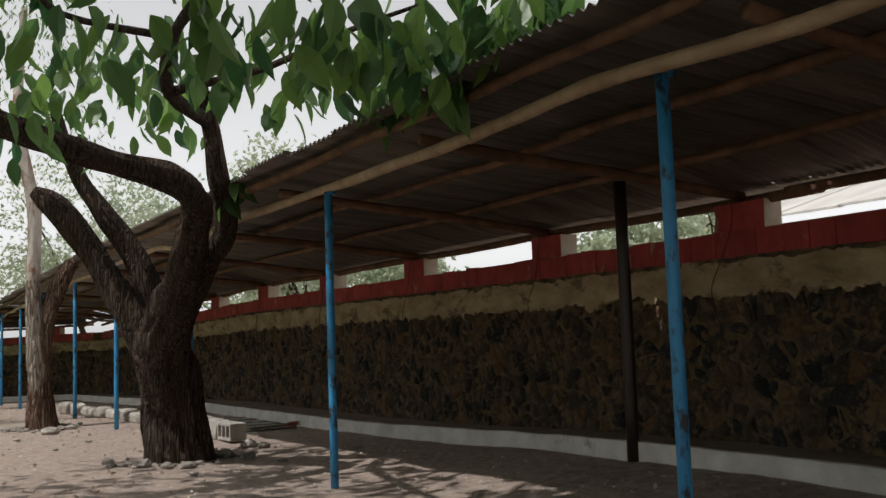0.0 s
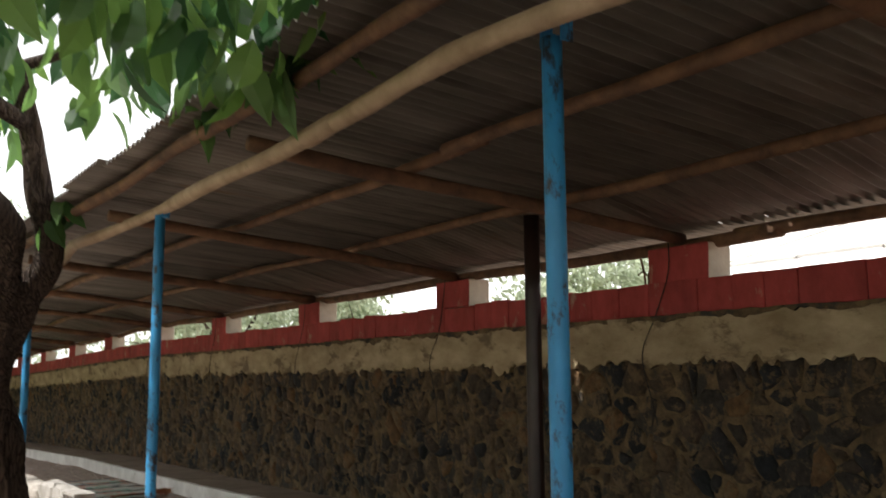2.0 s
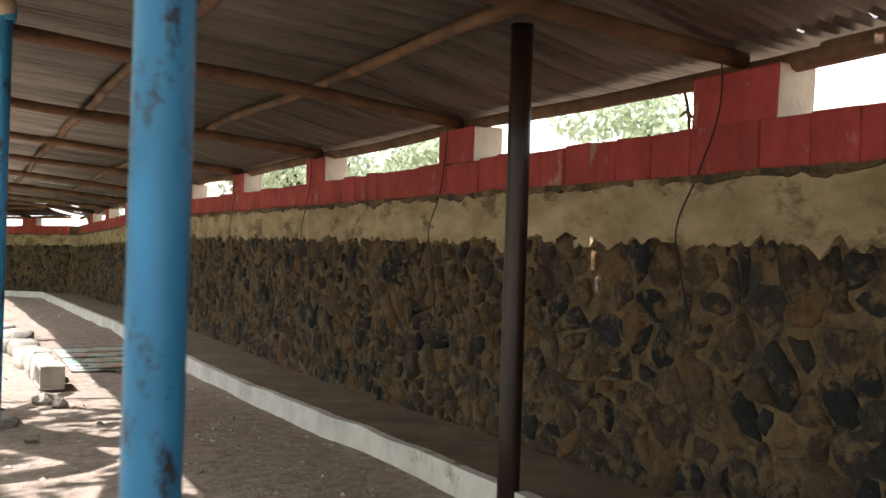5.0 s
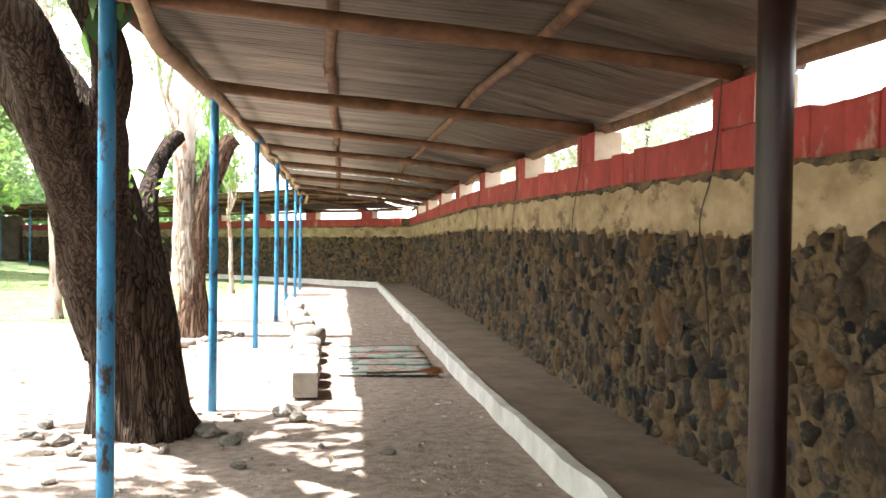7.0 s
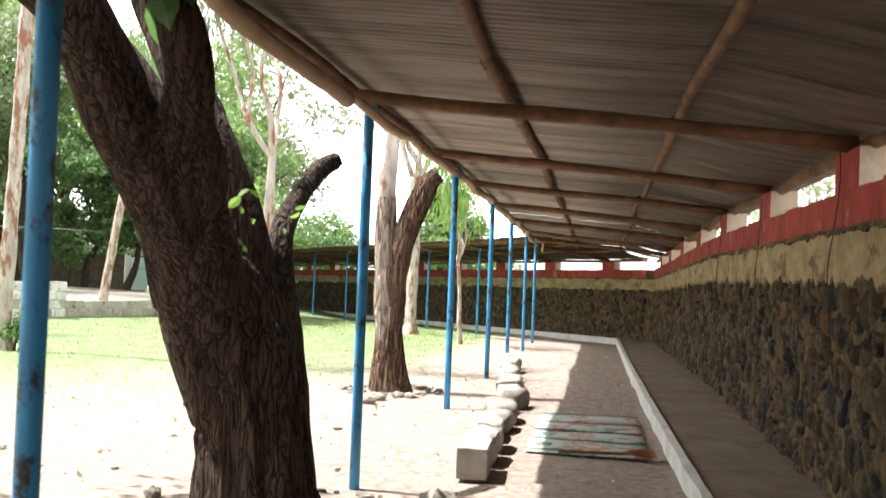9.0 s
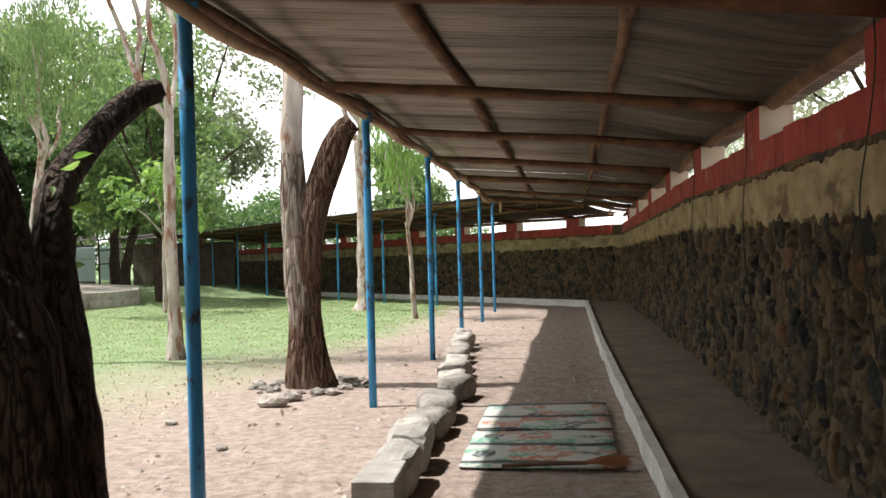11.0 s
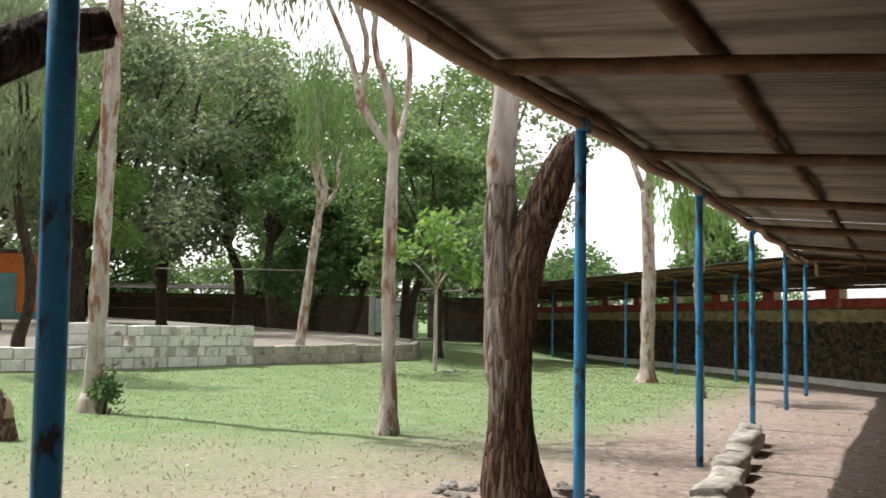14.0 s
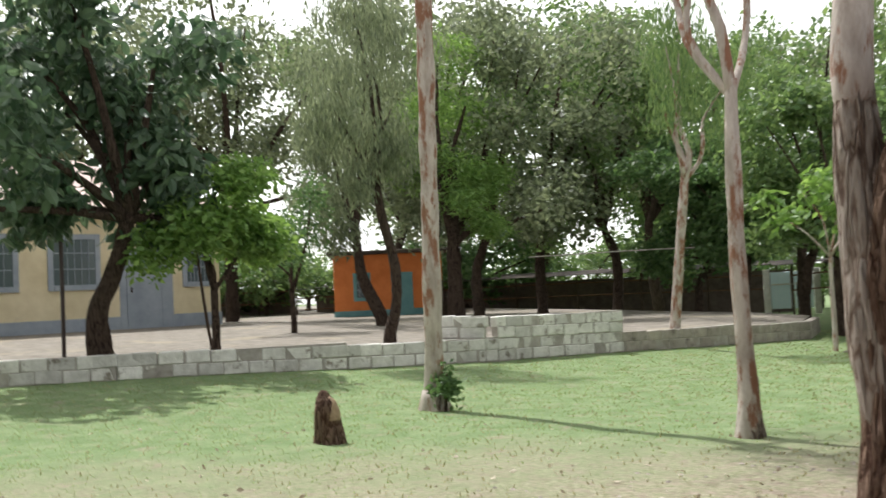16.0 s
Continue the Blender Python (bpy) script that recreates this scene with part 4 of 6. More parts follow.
for c, r, n in (((2.65, 4.50, 2.83), (0.6, 0.75, 0.26), 28), ((3.10, 5.10, 2.91), (0.5, 0.8, 0.28), 30), ((2.10, 4.80, 2.85), (0.5, 0.6, 0.25), 24), ((1.70, 5.50, 2.89), (0.6, 0.7, 0.3), 18),
                ((3.40, 6.10, 2.95), (0.35, 0.7, 0.26), 22), ((2.55, 6.30, 3.12), (0.7, 0.8, 0.4), 21), ((3.40, 4.50, 2.97), (0.3, 0.7, 0.20), 23), ((1.35, 6.70, 2.77), (0.6, 0.7, 0.4), 15),
                ((3.55, 4.40, 2.63), (0.24, 0.45, 0.2), 36), ((3.20, 4.00, 2.59), (0.35, 0.4, 0.2), 23), ((2.75, 3.90, 2.62), (0.4, 0.4, 0.2), 21), ((3.65, 5.10, 2.79), (0.25, 0.5, 0.2), 36), ((3.60, 3.90, 3.12), (0.3, 0.5, 0.18), 21), ((2.95, 3.70, 3.12), (0.5, 0.5, 0.2), 25),
                ((3.50, 8.05, 2.50), (0.16, 0.30, 0.2), 9), ((2.70, 8.25, 3.30), (0.9, 1.0, 0.5), 34), ((1.70, 9.25, 3.50), (1.1, 1.2, 0.6), 75), ((1.00, 9.65, 3.40), (0.9, 0.9, 0.6), 40),
                ((3.00, 9.45, 3.80), (0.9, 0.8, 0.5), 60), ((3.10, 7.25, 3.50), (0.6, 0.8, 0.4), 30),
                # high clumps out of view, added to shade the ground and wall below
                ((0.80, 7.40, 4.70), (1.4, 1.4, 0.5), 357), ((-0.60, 6.00, 4.80), (1.5, 1.5, 0.5), 331), ((0.50, 4.80, 4.60), (1.4, 1.4, 0.5), 453), ((-0.80, 8.00, 4.90), (1.4, 1.3, 0.5), 255), ((1.40, 6.00, 4.50), (1.2, 1.3, 0.5), 86), ((2.40, 6.80, 4.40), (0.8, 1.2, 0.4), 30),
                ((1.20, 3.20, 4.70), (1.4, 1.3, 0.4), 648), ((-0.40, 3.60, 4.80), (1.3, 1.3, 0.4), 486), ((1.90, 9.20, 4.80), (0.9, 0.9, 0.4), 102),
                ((3.70, 4.10, 2.79), (0.22, 0.35, 0.18), 36), ((3.80, 4.40, 2.97), (0.22, 0.4, 0.15), 36), ((4.07, 4.25, 3.05), (0.2, 0.3, 0.13), 28), ((4.25, 4.50, 3.17), (0.2, 0.3, 0.14), 28)):
    spots += clump(c, r, n, rng, 0.2)
leaves("crown", spots, 0.235, M_LEAF_NEAR, old_tree, hang=0.62, shape="ovate", rng=rng, spread=0.28)
spots = clump((3.42, 9.05, 1.55), (0.08, 0.08, 0.16), 9, rng, 0.6) + clump((3.46, 9.85, 1.45), (0.10, 0.14, 0.28), 12, rng, 0.5)
tagged(leaves("sprout_foliage", spots, 0.075, M_LEAF_LIGHT, old_tree, hang=0.3, shape="ovate", rng=rng), kind="stuff")
part("burl", rock_bm((0.13, 0.13, 0.16), 3), M_BARK, old_tree).location = (3.12, 9.30, 0.62)

# the second tree under the eave: one smooth pale stem and one dark leaning stem
BX, BY = 2.95, 14.80
twin = plant("twin_stem_tree", (BX, BY, 0), "twin-stemmed tree with red-brown cracked bark under the eave")
limb(twin, [(BX + 0.03, BY, -0.2, 0.28), (BX + 0.0, BY, 0.04, 0.215), (BX - 0.02, BY, 0.4, 0.168), (BX - 0.03, BY, 0.9, 0.155), (BX - 0.01, BY, 1.3, 0.135), (BX + 0.0, BY, 1.5, 0.08), (BX - 0.02, BY, 1.72, 0.05)], M_BARK_RED, "trunk", seg=56, step=0.035, ridges=8, seed=11)
limb(twin, [(BX + 0.0, BY, 1.15, 0.16), (BX + 0.08, BY, 1.62, 0.13), (BX + 0.22, BY + 0.02, 2.02, 0.12), (BX + 0.36, BY + 0.04, 2.32, 0.11), (BX + 0.46, BY + 0.05, 2.42, 0.09)], M_BARK_RED, seg=40, step=0.04, ridges=8, seed=12)
# the paler bark of this stem paints in the sun on its left side
limb(twin, [(BX - 0.02, BY, 0.20, 0.07), (BX - 0.045, BY - 0.005, 0.60, 0.13), (BX - 0.06, BY - 0.01, 1.0, 0.15), (BX - 0.09, BY, 1.5, 0.13), (BX - 0.12, BY + 0.02, 2.0, 0.108), (BX - 0.115, BY + 0.03, 2.3, 0.09)], M_BARK_GREY, seg=34, step=0.05, ridges=6, seed=15)
limb(twin, [(BX - 0.118, BY + 0.02, 2.1, 0.08), (BX - 0.12, BY + 0.02, 2.3, 0.103), (BX - 0.10, BY + 0.1, 3.2, 0.10), (BX - 0.3, BY + 0.3, 4.6, 0.08), (BX - 0.2, BY + 0.5, 6.4, 0.05)], M_BARK_PALE, seg=16, step=0.08, ridges=0, rough=0.14, seed=13)
limb(twin, [(BX - 0.02, BY, 1.55, 0.08), (BX + 0.06, BY + 0.05, 1.78, 0.06), (BX + 0.16, BY + 0.1, 1.9, 0.045)], M_BARK_PALE, "branch_stub", seg=10, step=0.05, ridges=0, seed=14)
spots = []
for c, r, n in (((BX - 0.4, BY + 0.6, 6.0), (1.6, 1.6, 1.2), 700), ((BX + 0.4, BY + 1.0, 4.6), (1.0, 1.2, 0.7), 260), ((BX - 1.2, BY + 0.2, 4.9), (0.9, 0.9, 0.6), 240)):
    spots += clump(c, r, n, rng, 0.2)
leaves("crown", spots, 0.13, M_LEAF_MID, twin, hang=0.55, shape="long", rng=rng)


def eucalypt(at, height, r, lean, label, fork=None, leaf_n=600, seed=0, bark=None, crown_from=0.55, leaf=None, droop=0.75, size=0.15, spread_r=1.1, foot=0.0):
    """A straight pale trunk, a high fork, thin hanging foliage."""
    x, y = at
    z = gz(y) + bank(x, y)
    g = random.Random(seed)
    bark = bark or M_BARK_PALE
    t = plant("eucalyptus_tree", (x, y, z), label)
    top = (x + lean[0] * height, y + lean[1] * height)
    f = fork or 0.62 * height

    def on(h, dx=0.0, dy=0.0):
        return (x + lean[0] * h + dx, y + lean[1] * h + dy, z + h)

    limb(t, [(*on(-0.25), r * 2.2), (*on(0.03), r * 1.6), (*on(0.22), r * 1.18), (*on(0.55), r), (*on(f * 0.6, g.uniform(-0.04, 0.04), 0), r * 0.88), (*on(f), r * 0.8)], bark, "trunk", seg=20, step=0.07, rough=0.24, ridges=0, seed=seed)
    if foot:
        limb(t, [(*on(-0.2), r * 2.25), (*on(0.03), r * 1.66), (*on(0.22), r * 1.24), (*on(0.5), r * 1.06), (*on(foot * 0.8), r * 1.0), (*on(foot), r * 0.80)], M_BARK_GREY, "lower_bark", seg=26, step=0.05, rough=0.3, ridges=6, seed=seed + 7)
    spots = []
    for k in range(4):
        ang = g.uniform(0, 6.28) if k else 4.0
        wob = [g.uniform(-0.16, 0.16) for _ in range(6)]
        reach = spread_r * (g.uniform(0.5, 1.1) if k else 0.35)
        h = height * g.uniform(0.85, 1.05)
        end = on(h, reach * math.cos(ang), reach * math.sin(ang))
        limb(t, [(*on(f - 0.15), r * (0.72 if not k else 0.5)), (*on(f + 0.12 * (h - f), 0.30 * reach * math.cos(ang) + wob[0], 0.30 * reach * math.sin(ang) + wob[1]), r * (0.62 if not k else 0.4)), (*on(f + 0.3 * (h - f), 0.42 * reach * math.cos(ang) + wob[2], 0.42 * reach * math.sin(ang) + wob[3]), r * 0.42), (*on(f + 0.6 * (h - f), 0.7 * reach * math.cos(ang + 0.5) + wob[4], 0.7 * reach * math.sin(ang + 0.5) + wob[5]), r * 0.28), (*end, r * 0.12)],
             bark, "limb", seg=9, step=0.2, rough=0.12, ridges=0, seed=seed + k)
        spots += clump(end, (spread_r * 0.75, spread_r * 0.75, 0.8), leaf_n // 2, g, 0.1)
        spots += clump(on(f + 0.55 * (h - f), 0.9 * reach * math.cos(ang + 0.4), 0.9 * reach * math.sin(ang + 0.4)), (0.6, 0.6, 0.7), leaf_n // 4, g, 0.1)
    leaves("crown", spots, size, leaf or M_LEAF_GREY, t, hang=droop, shape="long" if size < 0.2 else "quad", rng=g)
    return t


eucalypt((0.65, 17.1), 7.0, 0.076, (-0.012, 0.03), "slim eucalyptus with peeling pinkish bark, forked high", fork=3.0, seed=21, leaf_n=1100, spread_r=1.3, foot=0.6)
eucalypt((-3.23, 16.9), 9.5, 0.105, (0.022, 0.0), "tall straight eucalyptus with smooth grey trunk", fork=7.5, seed=22, leaf_n=600, foot=0.95)
eucalypt((0.50, 28.1), 8.0, 0.15, (-0.004, 0.0), "straight eucalyptus with pale grey trunk near the shed", fork=4.0, seed=23, leaf_n=1200, leaf=M_LEAF_LIGHT)
eucalypt((2.30, 24.6), 4.2, 0.05, (-0.06, 0.0), "thin young eucalyptus sapling with hanging leaves", fork=1.9, seed=24, leaf_n=700, leaf=M_LEAF_LIGHT, spread_r=0.7, size=0.16)
eucalypt((*yard(-6.9, 25.6),), 6.5, 0.11, (0.17, -0.02), "leaning slender tree with bare lower trunk", fork=3.6, seed=25, leaf_n=1500, leaf=M_LEAF_MID)

# leafy suckers at the foot of the tall trunk
sucker = plant("shrub", (-3.00, 16.86, 0), "small dark green shrub at the foot of a trunk", "shrub")
part("stems", tube_bm([(-3.00, 16.86, -0.05, 0.02), (-2.97, 16.86, 0.2, 0.015), (-2.93, 16.84, 0.4, 0.008)], seg=6, step=0.1), M_BARK, sucker)
leaves("foliage", clump((-2.95, 16.84, 0.24), (0.20, 0.20, 0.26), 260, rng, 0.1), 0.085, M_LEAF_DARK, sucker, hang=0.2, rng=rng)


def broad_tree(at, label, trunk, crowns, size, leaf, seed, bark=None, shape="quad", hang=0.3, base=0.0, name="tree", far=True):
    """trunk: points (dx, dy, z, r). crowns: (dx, dy, z, rx, rz, count); a limb runs to each."""
    x, y = yard(*at) if far else at
    z = gz(y) + bank(x, y) + base
    g = random.Random(seed)
    t = plant(name, (x, y, z), label)
    bark = bark or M_BARK
    limb(t, [(x + a, y + b, z + c, r) for a, b, c, r in trunk], bark, "trunk", seg=12, step=0.14, seed=seed)
    top = trunk[-1]
    spots = []
    for k, (a, b, c, rx, rz, n) in enumerate(crowns):
        mid = (x + top[0] + 0.45 * (a - top[0]) + g.uniform(-0.2, 0.2), y + top[1] + 0.45 * (b - top[1]) + g.uniform(-0.2, 0.2), z + top[2] + 0.55 * (c - top[2]))
        limb(t, [(x + top[0], y + top[1], z + top[2] - 0.1, top[3] * 0.75), (*mid, top[3] * 0.5), (x + a, y + b, z + c, top[3] * 0.18)], bark, "limb", seg=7, step=0.25, ridges=0, seed=seed + k)
        for j in range(3):
            o = Vector((g.gauss(0, 1), g.gauss(0, 1), g.gauss(0, 0.7))) * rx * 0.45
            spots += clump((x + a + o.x, y + b + o.y, z + c + o.z * rz / rx), (rx * 0.7, rx * 0.7, rz * 0.7), n // 3, g, 0.25)
    leaves("crown", spots, size, leaf, t, hang=hang, shape=shape, rng=g)
    return t


# on the terrace behind the low wall
broad_tree((-10.1, 15.2), "broad-leaved tree with dark leaning trunk behind the wall", ((0, 0, -0.2, 0.23), (-0.05, -0.05, 0.3, 0.20), (0.0, -0.05, 0.75, 0.17), (0.10, 0.1, 1.2, 0.16), (0.22, 0.28, 1.8, 0.15), (0.30, 0.40, 2.4, 0.13)),
           ((0.2, 0.2, 3.3, 1.1, 0.9, 720), (-0.5, -0.9, 2.5, 1.0, 0.8, 640), (0.4, 1.3, 3.2, 0.9, 0.8, 560), (-0.6, -0.3, 4.2, 1.3, 0.9, 660), (0.4, -1.6, 3.5, 1.1, 1.0, 640), (0.2, 0.6, 4.4, 1.2, 0.8, 560), (-0.2, -1.0, 5.0, 1.4, 0.8, 640), (0.5, 0.9, 5.2, 1.3, 0.9, 560), (0.6, -0.6, 5.9, 1.4, 0.8, 520), (0.4, -2.3, 2.4, 0.9, 0.7, 460), (0.3, 1.0, 2.2, 0.6, 0.5, 220)), 0.25, M_LEAF_BIG, 41, base=0.3, shape="ovate", hang=0.45)
broad_tree((-9.45, 16.85), "bright green citrus tree with dense round crown", ((0, 0, -0.2, 0.09), (0.02, 0.0, 0.35, 0.075), (-0.03, 0.02, 0.8, 0.07), (0.0, 0.0, 1.15, 0.06)),
           ((0, 0, 2.2, 0.95, 0.85, 2200), (-0.1, -0.65, 2.0, 0.75, 0.7, 1400), (0.1, 0.65, 1.9, 0.75, 0.7, 1400), (0.3, 0.1, 2.95, 0.7, 0.5, 1000)), 0.15, M_LEAF_LIGHT, 42, base=0.3)
broad_tree((-9.2, 16.7), "thin leaning young stem beside the citrus tree", ((0, 0, -0.2, 0.03), (-0.05, -0.1, 0.6, 0.028), (-0.1, -0.2, 1.6, 0.02)), ((-0.1, -0.2, 1.9, 0.3, 0.3, 60),), 0.12, M_LEAF_LIGHT, 43, base=0.3)
broad_tree((-12.4, 20.0), "small dark bushy tree with short trunk", ((0, 0, -0.2, 0.08), (0, 0.02, 0.5, 0.07), (0, 0, 1.1, 0.06)), ((0, 0, 2.3, 0.9, 0.9, 900), (0.1, 0.5, 3.1, 0.7, 0.7, 500), (0, -0.4, 1.7, 0.6, 0.5, 400)), 0.12, M_LEAF_DARK, 44, base=0.3)
broad_tree((-8.35, 19.6), "slender tree with crooked grey trunk and feathery crown", ((0, 0, -0.2, 0.15), (0.0, 0.02, 0.2, 0.12), (0.1, 0.12, 0.8, 0.10), (0.1, 0.10, 1.5, 0.095), (0.0, -0.05, 2.3, 0.085), (-0.05, -0.1, 2.9, 0.07)),
           ((-0.1, -0.3, 3.7, 0.8, 0.9, 1900), (-0.1, -0.9, 4.2, 0.8, 0.9, 1700), (0.1, -0.2, 5.2, 1.0, 0.9, 1900), (0.0, 0.3, 4.4, 0.6, 0.7, 900), (0.0, -0.5, 6.1, 0.9, 0.7, 1300), (-0.1, -0.7, 3.0, 0.5, 0.7, 700)), 0.15, M_LEAF_GREY, 45, base=0.3, shape="long", hang=0.7)
broad_tree((-14.2, 25.9), "tall tree with bright feathery green crown", ((0, 0, -0.2, 0.30), (0.02, 0.02, 0.5, 0.25), (0.1, 0.0, 1.4, 0.22), (0.2, -0.1, 2.5, 0.18)),
           ((0.1, 0.2, 4.6, 1.4, 1.1, 2600), (0.4, 1.3, 4.0, 1.1, 0.8, 1500), (-0.2, -0.9, 5.2, 1.2, 0.9, 1700), (0.2, 0.6, 6.3, 1.5, 0.9, 2200), (0.0, -0.2, 7.6, 1.3, 0.9, 1700), (0.8, 0.9, 3.0, 0.8, 0.5, 900), (0.2, -0.4, 3.4, 0.9, 0.6, 900)), 0.22, M_LEAF_LIGHT, 46, base=0.2, shape="long", hang=0.35)
broad_tree((-14.9, 24.0), "twisted old tree with dark low-forking trunk", ((0, 0, -0.2, 0.26), (0.05, 0.0, 0.4, 0.20), (-0.25, -0.35, 1.5, 0.16), (-0.3, -0.5, 2.6, 0.12)),
           ((-0.3, -0.8, 4.2, 1.2, 1.0, 2200), (-0.2, -0.2, 5.6, 1.5, 1.2, 2500), (0.2, -1.6, 5.2, 1.2, 1.1, 1800), (-0.1, -1.0, 7.0, 1.5, 1.2, 2200), (0.0, 0.0, 8.2, 1.2, 1.0, 1500), (0.2, -1.0, 3.0, 0.9, 0.8, 1000)), 0.20, M_LEAF_GREY, 47, base=0.2, shape="long", hang=0.6)
BEYOND = (
    (-15.4, 27.8, 9.5, M_LEAF_GREY, 0.20, "many-stemmed grey-green tree with sparse crown"), (-17.6, 32.5, 11.0, M_LEAF_MID, 0.22, "dark many-limbed tree behind the terrace"),
    (-16.4, 35.0, 11.0, M_LEAF_GREY, 0.22, "tangled grey-green tree before the far shed"), (-12.6, 34.4, 6.5, M_LEAF_DARK, 0.20, "dense dark round-crowned tree"),
    (-10.4, 33.2, 6.2, M_LEAF_DARK, 0.19, "dense dark green tree with low crown"), (-8.2, 32.9, 7.5, M_LEAF_MID, 0.20, "leafy green tree near the far wall"),
    (-6.3, 31.2, 6.2, M_LEAF_MID, 0.19, "dark green tree at the end of the terrace"), (-19.0, 40.5, 13.0, M_LEAF_MID, 0.27, "tall leafy tree before the far shed"),
    (-28.5, 20.0, 14.0, M_LEAF_GREY, 0.28, "tall grey-green tree behind the yellow house"), (-25.5, 25.0, 14.0, M_LEAF_GREY, 0.25, "tall grey-green tree by the orange house"),
    (-30.5, 36.0, 14.5, M_LEAF_MID, 0.30, "large tree beyond the orange house"), (-30.0, 45.0, 16.0, M_LEAF_GREY, 0.32, "large grey-green tree in the distance"),
    (-22.0, 48.0, 15.0, M_LEAF_MID, 0.30, "large green tree beyond the far shed"), (-12.0, 47.5, 13.0, M_LEAF_GREY, 0.28, "tall tree beyond the far wall"),
    (-20.5, 30.5, 12.0, M_LEAF_GREY, 0.25, "tall sparse tree between the sheds"), (-11.5, 38.5, 10.5, M_LEAF_MID, 0.24, "leafy tree beside the gate"),
    (-2.5, 46.0, 6.5, M_LEAF_MID, 0.25, "leafy tree beyond the far wall"), (15.0, 26.0, 4.4, M_LEAF_WASHED, 0.20, "leafy tree outside the compound wall"),
    (14.0, 34.0, 4.8, M_LEAF_WASHED, 0.20, "grey-green tree outside the compound wall"), (18.0, 18.0, 5.2, M_LEAF_WASHED, 0.20, "leafy tree outside the compound wall"), (8.0, 40.0, 8.5, M_LEAF_WASHED, 0.2, "leafy tree outside the far wall corner"), (12.5, 29.0, 7.6, M_LEAF_WASHED, 0.2, "pale green leafy tree outside the compound wall"))
for k, (x, y, h, lf, sz, lab) in enumerate(BEYOND):
    g = random.Random(500 + k)
    w = h * (0.30 if lf is M_LEAF_WASHED else 0.19)
    crowns = [(g.uniform(-1, 1) * w * 1.3, g.uniform(-1, 1) * w * 1.3, h * (0.36 + 0.6 * (q + g.random()) / 9), w * g.uniform(0.7, 1.1), w * g.uniform(0.55, 0.85), 1150) for q in range(9)]
    broad_tree((x, y), lab, ((0, 0, -0.2, 0.016 * h + 0.08), (g.uniform(-0.1, 0.1), 0, 0.5, 0.014 * h + 0.06), (g.uniform(-0.25, 0.25), g.uniform(-0.2, 0.2), 0.2 * h, 0.014 * h + 0.03), (g.uniform(-0.5, 0.5), g.uniform(-0.4, 0.4), 0.32 * h, 0.013 * h)),
               crowns, sz, lf, 600 + k, base=0.0, hang=0.4, shape="quad")
for k, (x, y) in enumerate(((-36.0, 26.0), (-38.0, 33.0), (-36.5, 40.0), (-33.0, 46.5), (-27.0, 52.0), (-20.0, 54.5), (-12.0, 53.0), (-44.0, 20.0), (-46.0, 30.0), (-44.0, 39.0), (-40.0, 46.0), (-34.0, 53.0), (-27.0, 58.0), (-19.0, 60.0), (-11.0, 59.0), (-4.0, 57.0), (-31.0, 40.5), (-24.5, 46.0), (-48.0, 24.0))):
    g = random.Random(900 + k)
    broad_tree((x, y), "low bushy tree behind the far sheds", ((0, 0, -0.5, 0.2), (0.1, 0, 0.6, 0.16), (0, 0.1, 1.4, 0.13)),
               [(g.uniform(-3, 3), g.uniform(-3, 3), g.uniform(1.3, 4.4), 1.7, 1.3, 640) for _ in range(7)], 0.30, M_LEAF_MID if k % 2 else M_LEAF_DARK, 950 + k)
# unseen trees added to carry the ring round the near side, dimming the wall
for k, (x, y, h) in enumerate(((-15.0, 8.5, 10.5), (-13.5, 4.5, 9.5), (-14.5, 0.5, 11.0), (-12.5, -3.5, 10.0), (-11.5, -8.0, 10.5), (-7.5, -11.5, 9.5), (-3.0, -13.5, 10.5), (2.0, -13.0, 9.5))):
    g = random.Random(1200 + k)
    broad_tree((x, y), "unseen leafy tree added to dim the near end of the shed", ((0, 0, -0.2, 0.26), (0.1, 0, 0.6, 0.22), (g.uniform(-0.2, 0.2), 0.1, 2.4, 0.18)),
               [(g.uniform(-2.2, 2.2), g.uniform(-2.2, 2.2), h * (0.16 + 0.8 * (q + g.random()) / 8), 1.9, 1.3, 520) for q in range(8)], 0.34, M_LEAF_MID if k % 2 else M_LEAF_DARK, 1250 + k)
broad_tree((-4.57, 28.4), "slim sapling with large light green leaves in a stone ring", ((0, 0, -0.2, 0.055), (0.01, 0, 0.6, 0.05), (0.0, 0.0, 1.4, 0.045), (0.02, 0, 2.0, 0.035)),
           ((-0.7, -0.3, 2.7, 0.45, 0.35, 70), (0.3, 0.2, 2.9, 0.5, 0.4, 90), (0.0, 0.1, 3.6, 0.6, 0.5, 110), (-0.3, -0.5, 3.3, 0.5, 0.4, 80), (0.6, 0.4, 2.4, 0.35, 0.25, 45)), 0.22, M_LEAF_LIGHT, 48, far=False, bark=M_BARK_PALE, shape="ovate", hang=0.4)

